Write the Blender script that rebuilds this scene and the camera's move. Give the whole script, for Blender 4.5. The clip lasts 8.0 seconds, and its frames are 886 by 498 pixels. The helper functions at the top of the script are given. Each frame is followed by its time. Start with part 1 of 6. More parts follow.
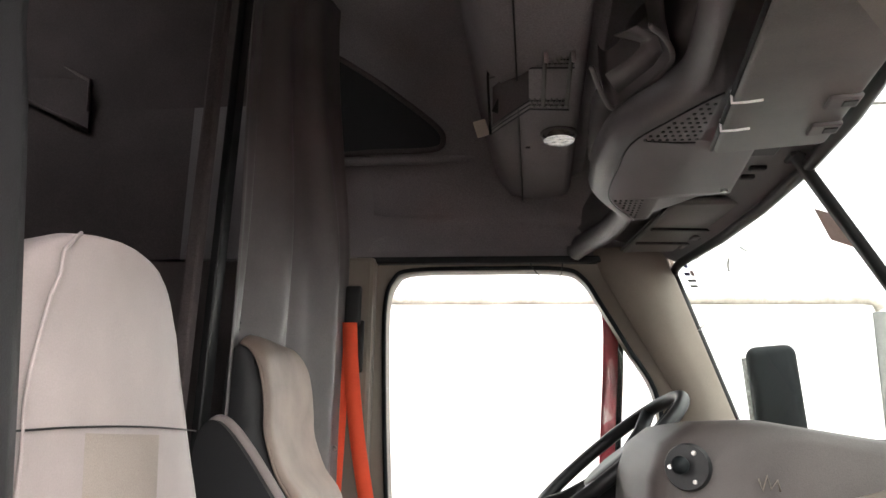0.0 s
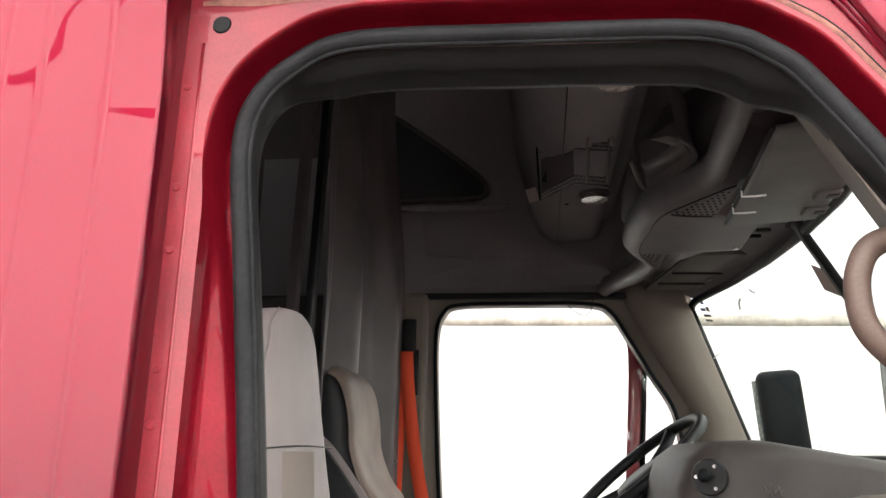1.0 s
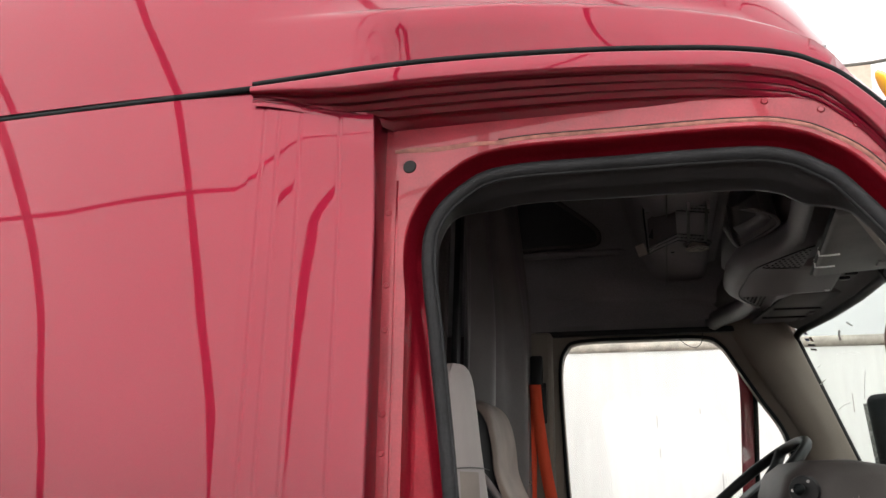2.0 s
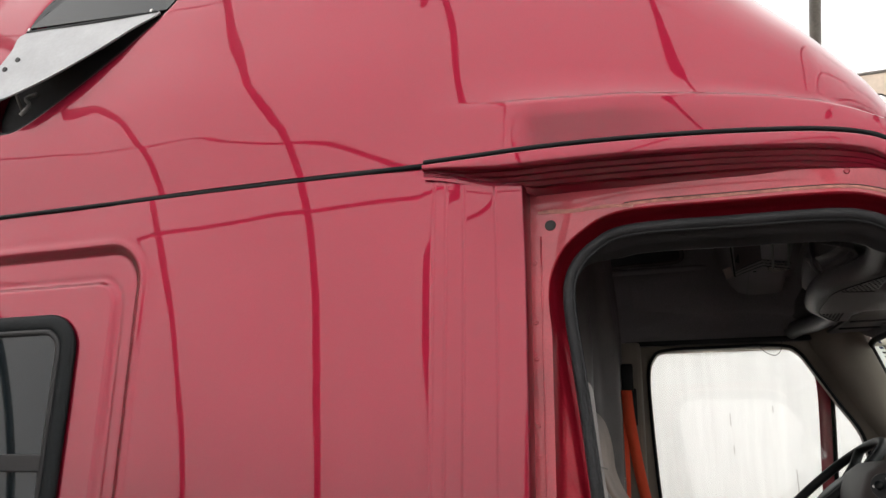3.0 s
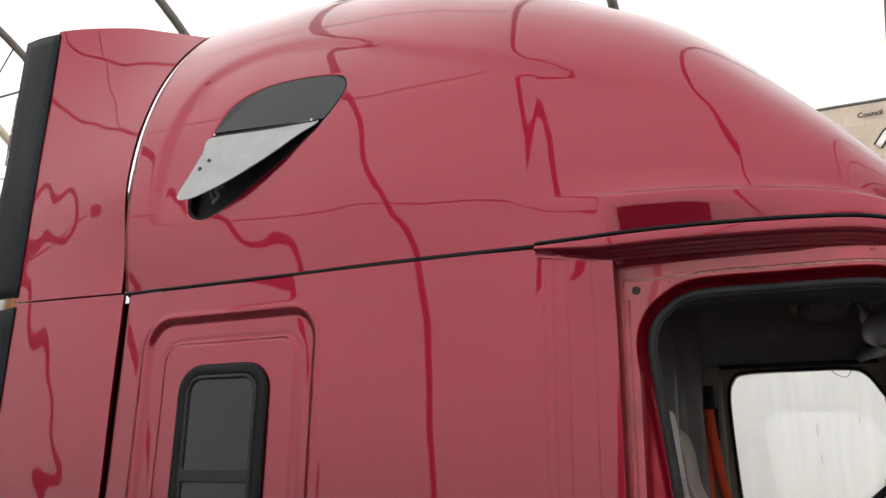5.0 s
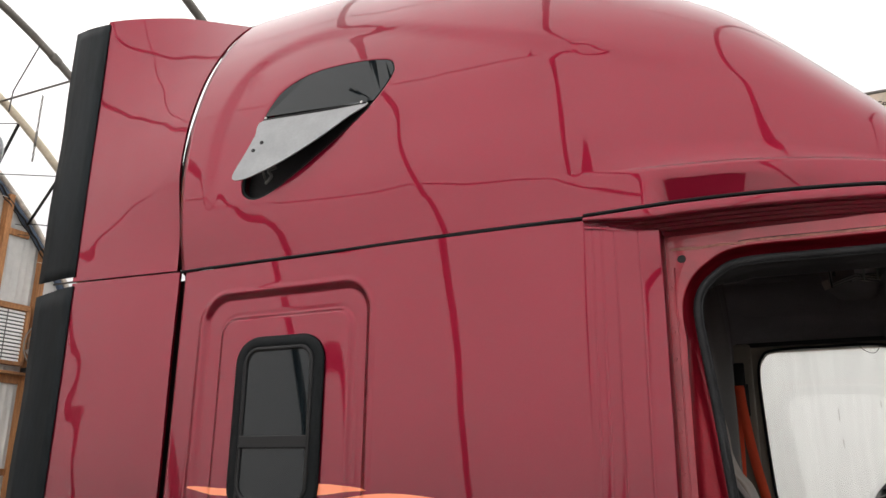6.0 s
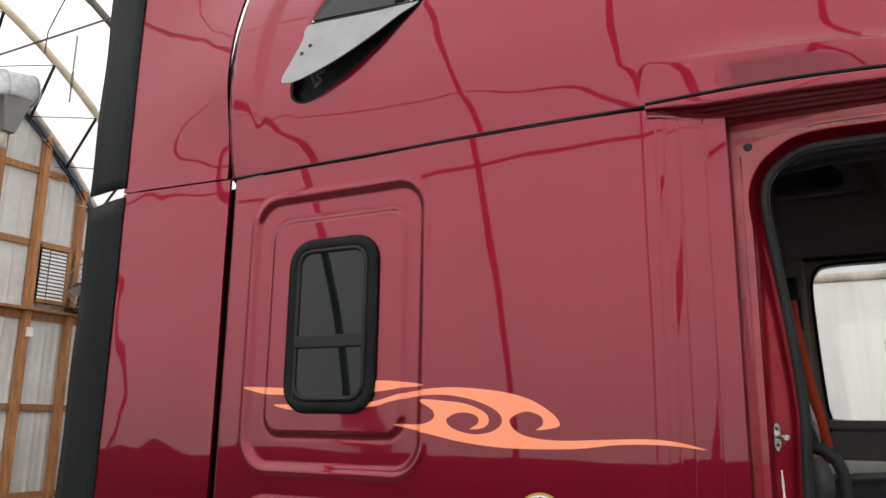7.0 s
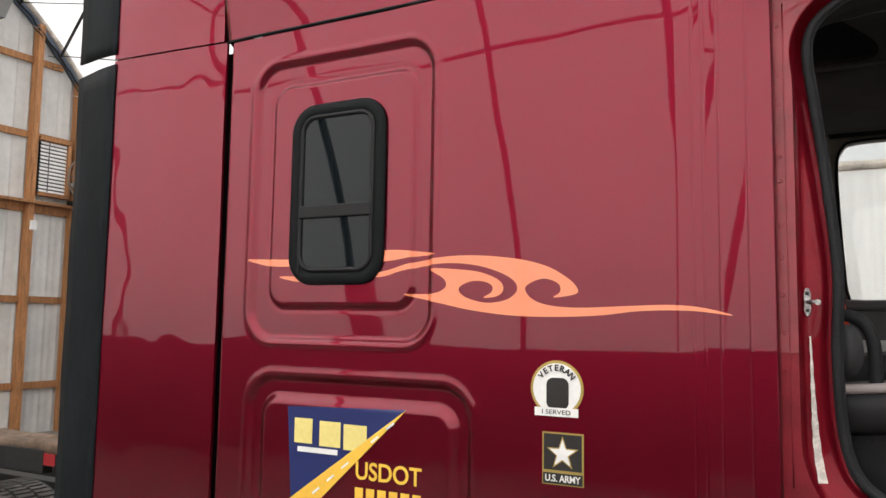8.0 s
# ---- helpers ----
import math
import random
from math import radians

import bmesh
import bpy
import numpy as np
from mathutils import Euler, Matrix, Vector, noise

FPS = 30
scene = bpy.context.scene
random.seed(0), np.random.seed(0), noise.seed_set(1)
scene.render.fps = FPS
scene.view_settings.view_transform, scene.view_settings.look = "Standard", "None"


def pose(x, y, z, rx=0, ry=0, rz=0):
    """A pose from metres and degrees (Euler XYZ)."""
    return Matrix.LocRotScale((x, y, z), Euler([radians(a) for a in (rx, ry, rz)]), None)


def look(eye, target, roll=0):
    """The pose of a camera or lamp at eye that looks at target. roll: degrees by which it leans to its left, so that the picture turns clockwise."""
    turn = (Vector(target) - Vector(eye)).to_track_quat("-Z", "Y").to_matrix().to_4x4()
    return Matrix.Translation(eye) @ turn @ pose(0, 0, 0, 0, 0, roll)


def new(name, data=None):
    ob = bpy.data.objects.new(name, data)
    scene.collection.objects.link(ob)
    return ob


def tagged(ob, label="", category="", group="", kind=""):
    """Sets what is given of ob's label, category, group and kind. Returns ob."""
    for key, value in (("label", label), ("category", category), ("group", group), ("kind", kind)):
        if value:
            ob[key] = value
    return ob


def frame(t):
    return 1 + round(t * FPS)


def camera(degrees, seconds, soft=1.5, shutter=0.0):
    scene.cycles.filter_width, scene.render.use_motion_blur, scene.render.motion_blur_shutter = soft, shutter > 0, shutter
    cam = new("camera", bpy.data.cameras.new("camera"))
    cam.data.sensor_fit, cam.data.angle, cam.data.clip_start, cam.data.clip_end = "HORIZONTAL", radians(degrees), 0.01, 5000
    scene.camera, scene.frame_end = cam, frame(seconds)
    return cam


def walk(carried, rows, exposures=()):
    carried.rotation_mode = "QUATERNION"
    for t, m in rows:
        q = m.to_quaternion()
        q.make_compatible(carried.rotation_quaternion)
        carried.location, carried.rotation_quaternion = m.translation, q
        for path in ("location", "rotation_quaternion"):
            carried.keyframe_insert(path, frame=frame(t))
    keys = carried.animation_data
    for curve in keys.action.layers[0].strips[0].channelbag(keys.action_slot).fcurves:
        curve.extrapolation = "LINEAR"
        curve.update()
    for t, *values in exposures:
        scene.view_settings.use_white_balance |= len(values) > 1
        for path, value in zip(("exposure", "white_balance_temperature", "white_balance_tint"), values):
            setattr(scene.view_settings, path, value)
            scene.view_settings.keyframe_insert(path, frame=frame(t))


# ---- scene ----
cam = camera(58.5, 8.0)
PATH = [
    (0, (0.415, -0.397, 1.98), (0.19, 1.533, 2.453), 1.1),
    (0.5, (0.359, -0.589, 1.968), (0.118, 1.336, 2.454), 1.3),
    (1, (0.327, -0.768, 1.98), (0.081, 1.152, 2.485), 1.2),
    (1.5, (0.336, -0.982, 1.973), (-0.001, 0.916, 2.506), 0.7),
    (2, (0.339, -1.183, 1.967), (-0.172, 0.669, 2.525), 0.7),
    (2.2, (0.311, -1.264, 1.964), (-0.25, 0.573, 2.523), 0.8),
    (3.3, (0.258, -1.701, 1.973), (-0.413, 0.102, 2.518), 0.5),
    (3.5, (0.283, -1.756, 1.959), (-0.419, 0.033, 2.515), 0.5),
    (4, (0.343, -1.901, 1.961), (-0.417, -0.137, 2.517), 0.5),
    (4.5, (0.378, -2.025, 1.986), (-0.425, -0.28, 2.543), 0.6),
    (4.7, (0.393, -2.08, 1.996), (-0.431, -0.345, 2.553), 0.5),
    (5.8, (0.304, -2.321, 1.899), (-0.533, -0.593, 2.458), 0.9),
    (6, (0.295, -2.308, 1.874), (-0.558, -0.585, 2.427), 0.6),
    (6.5, (0.242, -2.302, 1.791), (-0.652, -0.591, 2.315), 0.7),
    (7, (0.181, -2.279, 1.702), (-0.749, -0.562, 2.136), 0.8),
    (7.5, (0.152, -2.261, 1.66), (-0.797, -0.531, 1.984), 0.9),
    (8, (0.086, -2.155, 1.61), (-0.868, -0.407, 1.798), 0.9),
]
EXPOSURES = [(0.0, 2.95), (0.5, 2.80), (1.0, 2.24), (1.5, 1.84), (2.2, 1.42), (3.5, 1.18), (4.5, 0.95), (6.0, 0.8), (7.0, 0.82), (8.0, 0.93)]
walk(cam, [(t, look(eye, target, roll)) for t, eye, target, roll in PATH], EXPOSURES)

# ---- light: daylight through the white fabric of the hoop building ----
GROUND = -0.1
world = bpy.data.worlds.new("daylight")
scene.world = world
world.use_nodes = True
wn = world.node_tree.nodes
sky = wn.new("ShaderNodeTexSky")
sky.sky_type, sky.sun_disc = "NISHITA", False
sky.sun_elevation, sky.sun_rotation = radians(67), radians(172)
sky.air_density, sky.dust_density, sky.ozone_density = 0.7, 6.0, 0.3
wn["Background"].inputs["Strength"].default_value = 0.15
haze = wn.new("ShaderNodeHueSaturation")
haze.inputs["Saturation"].default_value = 0.35
world.node_tree.links.new(sky.outputs["Color"], haze.inputs["Color"])
world.node_tree.links.new(haze.outputs["Color"], wn["Background"].inputs["Color"])
sun = new("sun", bpy.data.lights.new("sun", "SUN"))
sun.data.energy, sun.data.angle, sun.data.color = 2.6, radians(12), (1.0, 0.96, 0.9)
sun.matrix_world = look((0, 0, 30), (0.3, 2.1, 25.0))


# ---- materials ----
def material(name, colour, rough=0.5, metal=0.0, grain=0.0, scale=60.0, bump=0.0, stain=0.0, stain_scale=3.0, coat=0.0, per_object=0.0, stretch=None, spec=0.5):
    """A surface with fine grain, larger stains and relief, in object space metres."""
    m = bpy.data.materials.new(name)
    m.use_nodes = True
    n, l = m.node_tree.nodes, m.node_tree.links
    b = n["Principled BSDF"]
    b.inputs["Roughness"].default_value, b.inputs["Metallic"].default_value = rough, metal
    b.inputs["Coat Weight"].default_value, b.inputs["Coat Roughness"].default_value = coat, 0.02
    b.inputs["Coat IOR"].default_value, b.inputs["Specular IOR Level"].default_value = 1.6, spec
    co = n.new("ShaderNodeTexCoord").outputs["Object"]
    if stretch:
        mp = n.new("ShaderNodeMapping")
        mp.inputs["Scale"].default_value = stretch
        l.new(co, mp.inputs["Vector"])
        co = mp.outputs["Vector"]

    def tex(sc, detail):
        t = n.new("ShaderNodeTexNoise")
        t.inputs["Scale"].default_value, t.inputs["Detail"].default_value = sc, detail
        l.new(co, t.inputs["Vector"])
        return t.outputs["Fac"]

    value = n.new("ShaderNodeHueSaturation")
    value.inputs["Color"].default_value = (*colour, 1)
    total = None
    for amount, sc, detail in ((grain, scale, 3), (stain, stain_scale, 5)):
        if amount:
            r = n.new("ShaderNodeMapRange")
            r.inputs["From Min"].default_value, r.inputs["From Max"].default_value = 0.3, 0.7
            r.inputs["To Min"].default_value, r.inputs["To Max"].default_value = 1 - amount, 1 + amount
            l.new(tex(sc, detail), r.inputs["Value"])
            if total is None:
                total = r.outputs["Result"]
            else:
                mul = n.new("ShaderNodeMath")
                mul.operation = "MULTIPLY"
                l.new(total, mul.inputs[0]), l.new(r.outputs["Result"], mul.inputs[1])
                total = mul.outputs[0]
    if per_object:
        info, r, mul = n.new("ShaderNodeObjectInfo"), n.new("ShaderNodeMapRange"), n.new("ShaderNodeMath")
        r.inputs["To Min"].default_value, r.inputs["To Max"].default_value = 1 - per_object, 1 + per_object
        l.new(info.outputs["Random"], r.inputs["Value"])
        mul.operation = "MULTIPLY"
        mul.inputs[0].default_value = 1
        if total is not None:
            l.new(total, mul.inputs[0])
        l.new(r.outputs["Result"], mul.inputs[1])
        total = mul.outputs[0]
    if total is not None:
        l.new(total, value.inputs["Value"])
    l.new(value.outputs["Color"], b.inputs["Base Color"])
    if bump:
        bp = n.new("ShaderNodeBump")
        bp.inputs["Strength"].default_value, bp.inputs["Distance"].default_value = 1.0, bump
        l.new(tex(scale, 4), bp.inputs["Height"])
        l.new(bp.outputs["Normal"], b.inputs["Normal"])
    return m


PAINT = material("red_metallic_paint", (0.172, 0.0054, 0.0195), rough=0.32, metal=0.8, grain=0.10, scale=900, stain=0.03, coat=0.61, spec=0.05)
# jamb and groove split one red: strip toned as lit, groove as shaded
PAINT_LIT = material("red_paint_lit", (0.235, 0.014, 0.026), rough=0.40, metal=0.25, grain=0.12, scale=220, stain=0.22, stain_scale=9, coat=0.40, spec=0.4)
RUBBER = material("black_rubber", (0.006, 0.0075, 0.0085), rough=0.55, grain=0.2, scale=90, stain=0.2, stain_scale=6, spec=0.11)
PAINT_SHADE = material("red_paint_shade", (0.185, 0.0045, 0.013), rough=0.30, metal=0.5, grain=0.1, scale=220, stain=0.15, stain_scale=9, coat=0.22, spec=0.1)
SEAL = material("grey_rubber_seal", (0.017, 0.0175, 0.019), rough=0.5, grain=0.18, scale=120, stain=0.25, stain_scale=12, spec=0.13)
FLAP_RUBBER = material("weathered_rubber_sheet", (0.0075, 0.0105, 0.0125), rough=0.6, grain=0.22, scale=50, bump=0.0008, stain=0.35, stain_scale=5, stretch=(1, 1, 0.25), spec=0.13)
PLASTIC = material("charcoal_plastic", (0.108, 0.097, 0.101), rough=0.45, grain=0.12, scale=700, bump=0.0003, stain=0.12, stain_scale=6, spec=0.3)
DARK_PLASTIC = material("dark_grey_plastic", (0.019, 0.0182, 0.0195), rough=0.5, grain=0.12, scale=500, bump=0.0003, stain=0.15, stain_scale=8, spec=0.15)
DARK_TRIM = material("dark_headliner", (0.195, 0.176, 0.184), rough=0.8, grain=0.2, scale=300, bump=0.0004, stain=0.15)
# dark brown, with the dim light of the sleeper end in the colour
DIM_BROWN = material("dimmed_brown_lining", (0.070, 0.055, 0.056), rough=0.85, grain=0.2, scale=250, bump=0.0004, stain=0.2, stain_scale=4)
MATTE_BLACK = material("matte_black_recess", (0.010, 0.010, 0.011), rough=0.95, grain=0.2, scale=60)
BLACK = material("black_plastic", (0.012, 0.012, 0.013), rough=0.4, grain=0.1, scale=200, spec=0.2)
SHELF_EDGE = material("worn_pocket_edge", (0.115, 0.092, 0.086), rough=0.7, grain=0.2, scale=120, stain=0.2, stain_scale=9)
TAUPE = material("taupe_trim", (0.165, 0.137, 0.112), rough=0.6, grain=0.1, scale=500, bump=0.0003, stain=0.1, stain_scale=5)
DASH = material("grey_brown_vinyl", (0.052, 0.044, 0.042), rough=0.5, grain=0.12, scale=600, bump=0.0004, stain=0.18, stain_scale=7, spec=0.3)
VISOR = material("grey_visor_vinyl", (0.095, 0.092, 0.088), rough=0.5, grain=0.1, scale=400, bump=0.0003, stain=0.2, stain_scale=9)
VINYL = material("pale_grey_vinyl", (0.285, 0.240, 0.236), rough=0.45, grain=0.05, scale=500, bump=0.0003, stain=0.12, stain_scale=7)
VINYL_INSERT = material("beige_cloth_insert", (0.27, 0.228, 0.206), rough=0.85, grain=0.12, scale=700, bump=0.0005, stain=0.1)
VINYL_TAN = material("worn_tan_vinyl", (0.27, 0.205, 0.175), rough=0.5, grain=0.08, scale=400, bump=0.0003, stain=0.25, stain_scale=8)
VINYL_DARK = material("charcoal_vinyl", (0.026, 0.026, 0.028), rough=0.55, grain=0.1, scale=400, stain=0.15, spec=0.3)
CURTAIN = material("grey_vinyl_curtain", (0.135, 0.120, 0.122), rough=0.45, grain=0.06, scale=200, stain=0.2, stain_scale=4)
ORANGE = material("orange_webbing", (0.75, 0.075, 0.025), rough=0.75, grain=0.12, scale=500, bump=0.0004)
DECAL = material("orange_vinyl_decal", (0.95, 0.28, 0.14), rough=0.35, grain=0.03, scale=40, coat=0.3)
CHROME = material("worn_steel", (0.36, 0.35, 0.34), rough=0.28, metal=1.0, grain=0.35, scale=120, bump=0.0008, stain=0.3, stain_scale=60)
FLAP_GREY = material("grey_vent_flap", (0.22, 0.228, 0.236), rough=0.35, grain=0.05, scale=90, stain=0.12, stain_scale=10)
DARK_GLASS = material("dark_tinted_glass", (0.004, 0.007, 0.009), rough=0.02, grain=0.02, stain=0.05, spec=0.28)
WHITE = material("white_vinyl", (0.86, 0.86, 0.84), rough=0.5, grain=0.03, scale=60, stain=0.05)
TAPE = material("worn_white_tape", (0.66, 0.60, 0.55), rough=0.6, grain=0.25, scale=120, stain=0.3, stain_scale=25)
NAVY = material("navy_vinyl", (0.014, 0.025, 0.13), rough=0.35, grain=0.05, scale=90)
YELLOW = material("yellow_vinyl", (0.94, 0.56, 0.07), rough=0.4, grain=0.04, scale=60)
PALE_YELLOW = material("pale_yellow_vinyl", (0.85, 0.72, 0.25), rough=0.4, grain=0.04, scale=60)
GOLD = material("gold_vinyl", (0.5, 0.36, 0.10), rough=0.35, metal=0.4, grain=0.05)
SEALANT = material("tan_sealant", (0.27, 0.105, 0.085), rough=0.7, grain=0.25, scale=60, bump=0.0005, stain=0.3, stain_scale=15)
PIPE = material("galvanised_pipe", (0.13, 0.12, 0.105), rough=0.55, metal=0.2, grain=0.12, scale=40, stain=0.25, stain_scale=4)
PIPE_CREAM = material("cream_pipe", (0.55, 0.48, 0.36), rough=0.5, grain=0.1, scale=40, stain=0.2, stain_scale=4)
DUCT = material("galvanised_duct", (0.55, 0.56, 0.57), rough=0.38, metal=0.8, grain=0.15, scale=15, stain=0.2)
WOOD = material("framing_lumber", (0.34, 0.155, 0.06), rough=0.75, grain=0.25, scale=18, bump=0.001, stain=0.3, stain_scale=3, per_object=0.2, stretch=(8, 8, 1))
DECK_WOOD = material("weathered_deck_plank", (0.135, 0.092, 0.062), rough=0.9, grain=0.35, scale=25, bump=0.002, stain=0.35, stain_scale=5, per_object=0.2)
SHEET = material("white_corrugated_sheet", (0.62, 0.62, 0.60), rough=0.45, grain=0.05, scale=12, stain=0.1, stain_scale=2)
TRAILER = material("white_trailer_panel", (0.9, 0.9, 0.89), rough=0.4, grain=0.02, scale=20, stain=0.05, stain_scale=3, stretch=(6, 6, 0.5))
SMUDGE = material("dried_glass_dirt", (0.62, 0.62, 0.60), rough=0.9, grain=0.3, scale=80)
STREAK = material("grey_dirt_streak", (0.48, 0.47, 0.45), rough=0.7, grain=0.2, scale=40)
RAIL = material("weathered_trailer_rail", (0.55, 0.50, 0.44), rough=0.55, grain=0.15, scale=30, stain=0.3, stain_scale=6)
GREY_TRIM = material("grey_rubber_trim", (0.13, 0.13, 0.125), rough=0.6, grain=0.1, stain=0.2)
TYRE = material("tyre_rubber", (0.035, 0.034, 0.033), rough=0.8, grain=0.25, scale=60, stain=0.3)
TYRE_DUSTY = material("dusty_tyre_tread", (0.11, 0.105, 0.10), rough=0.9, grain=0.25, scale=80, stain=0.3, stain_scale=12)
FRAME = material("black_chassis_paint", (0.012, 0.012, 0.012), rough=0.5, grain=0.2, scale=40, stain=0.3, spec=0.3)
EARTH = material("packed_gravel_floor", (0.195, 0.177, 0.158), rough=0.95, grain=0.35, scale=30, bump=0.01, stain=0.3, stain_scale=0.6)
# unseen ground, kept pale to bounce daylight onto the fabric sides
YARD_BOUNCE = material("pale_bounce_ground", (0.44, 0.42, 0.39), rough=0.95, grain=0.3, scale=8, stain=0.3, stain_scale=0.1)
SKIRT = material("dark_plank_knee_wall", (0.07, 0.045, 0.03), rough=0.85, grain=0.3, scale=14, bump=0.002, stain=0.3, per_object=0.25)
AMBER = material("amber_lamp_plastic", (0.92, 0.60, 0.015), rough=0.25, grain=0.05, coat=0.5)
BANNER = material("tan_printed_banner", (0.62, 0.52, 0.42), rough=0.6, grain=0.06, scale=30, stain=0.12)
INK = material("black_ink", (0.015, 0.013, 0.012), rough=0.6)
RED_TAPE = material("red_reflective_tape", (0.30, 0.012, 0.018), rough=0.3)
BLUE_TRIM = material("blue_steel_trim", (0.09, 0.13, 0.20), rough=0.45, grain=0.1)
BROWN = material("brown_vinyl_handle", (0.13, 0.085, 0.07), rough=0.5, grain=0.1, scale=300, stain=0.15)
STICKER = material("faded_sticker", (0.42, 0.30, 0.27), rough=0.6, grain=0.06)
LENS = material("clear_lamp_lens", (0.42, 0.36, 0.31), rough=0.10, grain=0.5, scale=70, bump=0.006, coat=1.0)


def glass_material(name, tint):
    m = bpy.data.materials.new(name)
    m.use_nodes = True
    n, l = m.node_tree.nodes, m.node_tree.links
    n.remove(n["Principled BSDF"])
    clear, gloss, mix = n.new("ShaderNodeBsdfTransparent"), n.new("ShaderNodeBsdfGlossy"), n.new("ShaderNodeMixShader")
    lw, pw, ad = n.new("ShaderNodeLayerWeight"), n.new("ShaderNodeMath"), n.new("ShaderNodeMath")
    lw.inputs["Blend"].default_value = 0.5
    pw.operation, ad.operation = "POWER", "MULTIPLY_ADD"
    pw.inputs[1].default_value = 5
    ad.inputs[1].default_value, ad.inputs[2].default_value = 0.5, 0.04
    l.new(lw.outputs["Facing"], pw.inputs[0]), l.new(pw.outputs[0], ad.inputs[0])
    clear.inputs["Color"].default_value = (*tint, 1)
    gloss.inputs["Roughness"].default_value = 0.02
    l.new(ad.outputs[0], mix.inputs[0]), l.new(clear.outputs[0], mix.inputs[1]), l.new(gloss.outputs[0], mix.inputs[2])
    l.new(mix.outputs[0], n["Material Output"].inputs["Surface"])
    return m


def fabric_material():
    m = bpy.data.materials.new("white_translucent_fabric")
    m.use_nodes = True
    n, l = m.node_tree.nodes, m.node_tree.links
    n.remove(n["Principled BSDF"])
    dif, tra, mix = n.new("ShaderNodeBsdfDiffuse"), n.new("ShaderNodeBsdfTranslucent"), n.new("ShaderNodeMixShader")
    co, no, ramp = n.new("ShaderNodeTexCoord"), n.new("ShaderNodeTexNoise"), n.new("ShaderNodeMapRange")
    no.inputs["Scale"].default_value, no.inputs["Detail"].default_value = 0.8, 5
    l.new(co.outputs["Object"], no.inputs["Vector"])
    ramp.inputs["To Min"].default_value, ramp.inputs["To Max"].default_value = 0.84, 0.93
    l.new(no.outputs["Fac"], ramp.inputs["Value"])
    for b in (dif, tra):
        l.new(ramp.outputs["Result"], b.inputs["Color"])
    mix.inputs[0].default_value = 0.66
    l.new(dif.outputs[0], mix.inputs[1]), l.new(tra.outputs[0], mix.inputs[2])
    l.new(mix.outputs[0], n["Material Output"].inputs["Surface"])
    return m


CLEAR_GLASS = glass_material("clear_glass", (0.95, 0.97, 0.96))
TINTED_GLASS = glass_material("green_tinted_windscreen", (0.70, 0.76, 0.73))
FABRIC = fabric_material()


# ---- mesh helpers ----
def part(name, bm, mat, parent=None, label="", smooth=True):
    """Links a bmesh as one mesh object under a thing or a part."""
    bmesh.ops.recalc_face_normals(bm, faces=bm.faces)
    me = bpy.data.meshes.new(name)
    bm.to_mesh(me)
    bm.free()
    me.materials.append(mat)
    if smooth:
        me.shade_smooth()
    ob = new(name, me)
    if parent is not None:
        ob.parent = parent
        ob.matrix_parent_inverse = parent.matrix_world.inverted()
    if label:
        tagged(ob, label)
    return ob


def thing(name, at, label, category, group="", kind=""):
    ob = new(name)
    ob.matrix_world = pose(*at)
    return tagged(ob, label, category, group, kind)


def sheet(name, rows, mat, parent=None, label="", closed=False):
    """A skin through rows of points; closed joins each row's end to its start."""
    bm = bmesh.new()
    vs = [[bm.verts.new(p) for p in row] for row in rows]
    m = len(rows[0])
    for a, b in zip(vs, vs[1:]):
        for k in range(m if closed else m - 1):
            q = (k + 1) % m
            bm.faces.new((a[k], a[q], b[q], b[k]))
    return part(name, bm, mat, parent, label)


def bm_box(size, at=(0, 0, 0), bevel=0.004, segments=2, turn=None):
    bm = bmesh.new()
    bmesh.ops.create_cube(bm, size=1)
    bmesh.ops.scale(bm, vec=size, verts=bm.verts)
    if bevel:
        bmesh.ops.bevel(bm, geom=bm.edges[:], offset=min(bevel, 0.45 * min(size)), segments=segments, profile=0.5, affect="EDGES")
    bmesh.ops.transform(bm, matrix=(turn if turn is not None else pose(*at)), verts=bm.verts)
    return bm


def box(name, size, at, mat, parent=None, label="", bevel=0.004, rot=(0, 0, 0), segments=2):
    return part(name, bm_box(size, bevel=bevel, segments=segments, turn=pose(*at, *rot)), mat, parent, label, smooth=False)


def catmull(pts, steps=6, closed=False):
    P = [Vector(p) for p in pts]
    out, n = [], len(P)
    for k in range(n if closed else n - 1):
        a, b = P[k], P[(k + 1) % n]
        p0 = P[k - 1] if closed or k else a * 2 - b
        p3 = P[(k + 2) % n] if closed or k + 2 < n else b * 2 - a
        for s in range(steps):
            t = s / steps
            out.append(0.5 * (2 * a + (b - p0) * t + (2 * p0 - 5 * a + 4 * b - p3) * t * t + (3 * a - p0 - 3 * b + p3) * t ** 3))
    if not closed:
        out.append(P[-1])
    return out


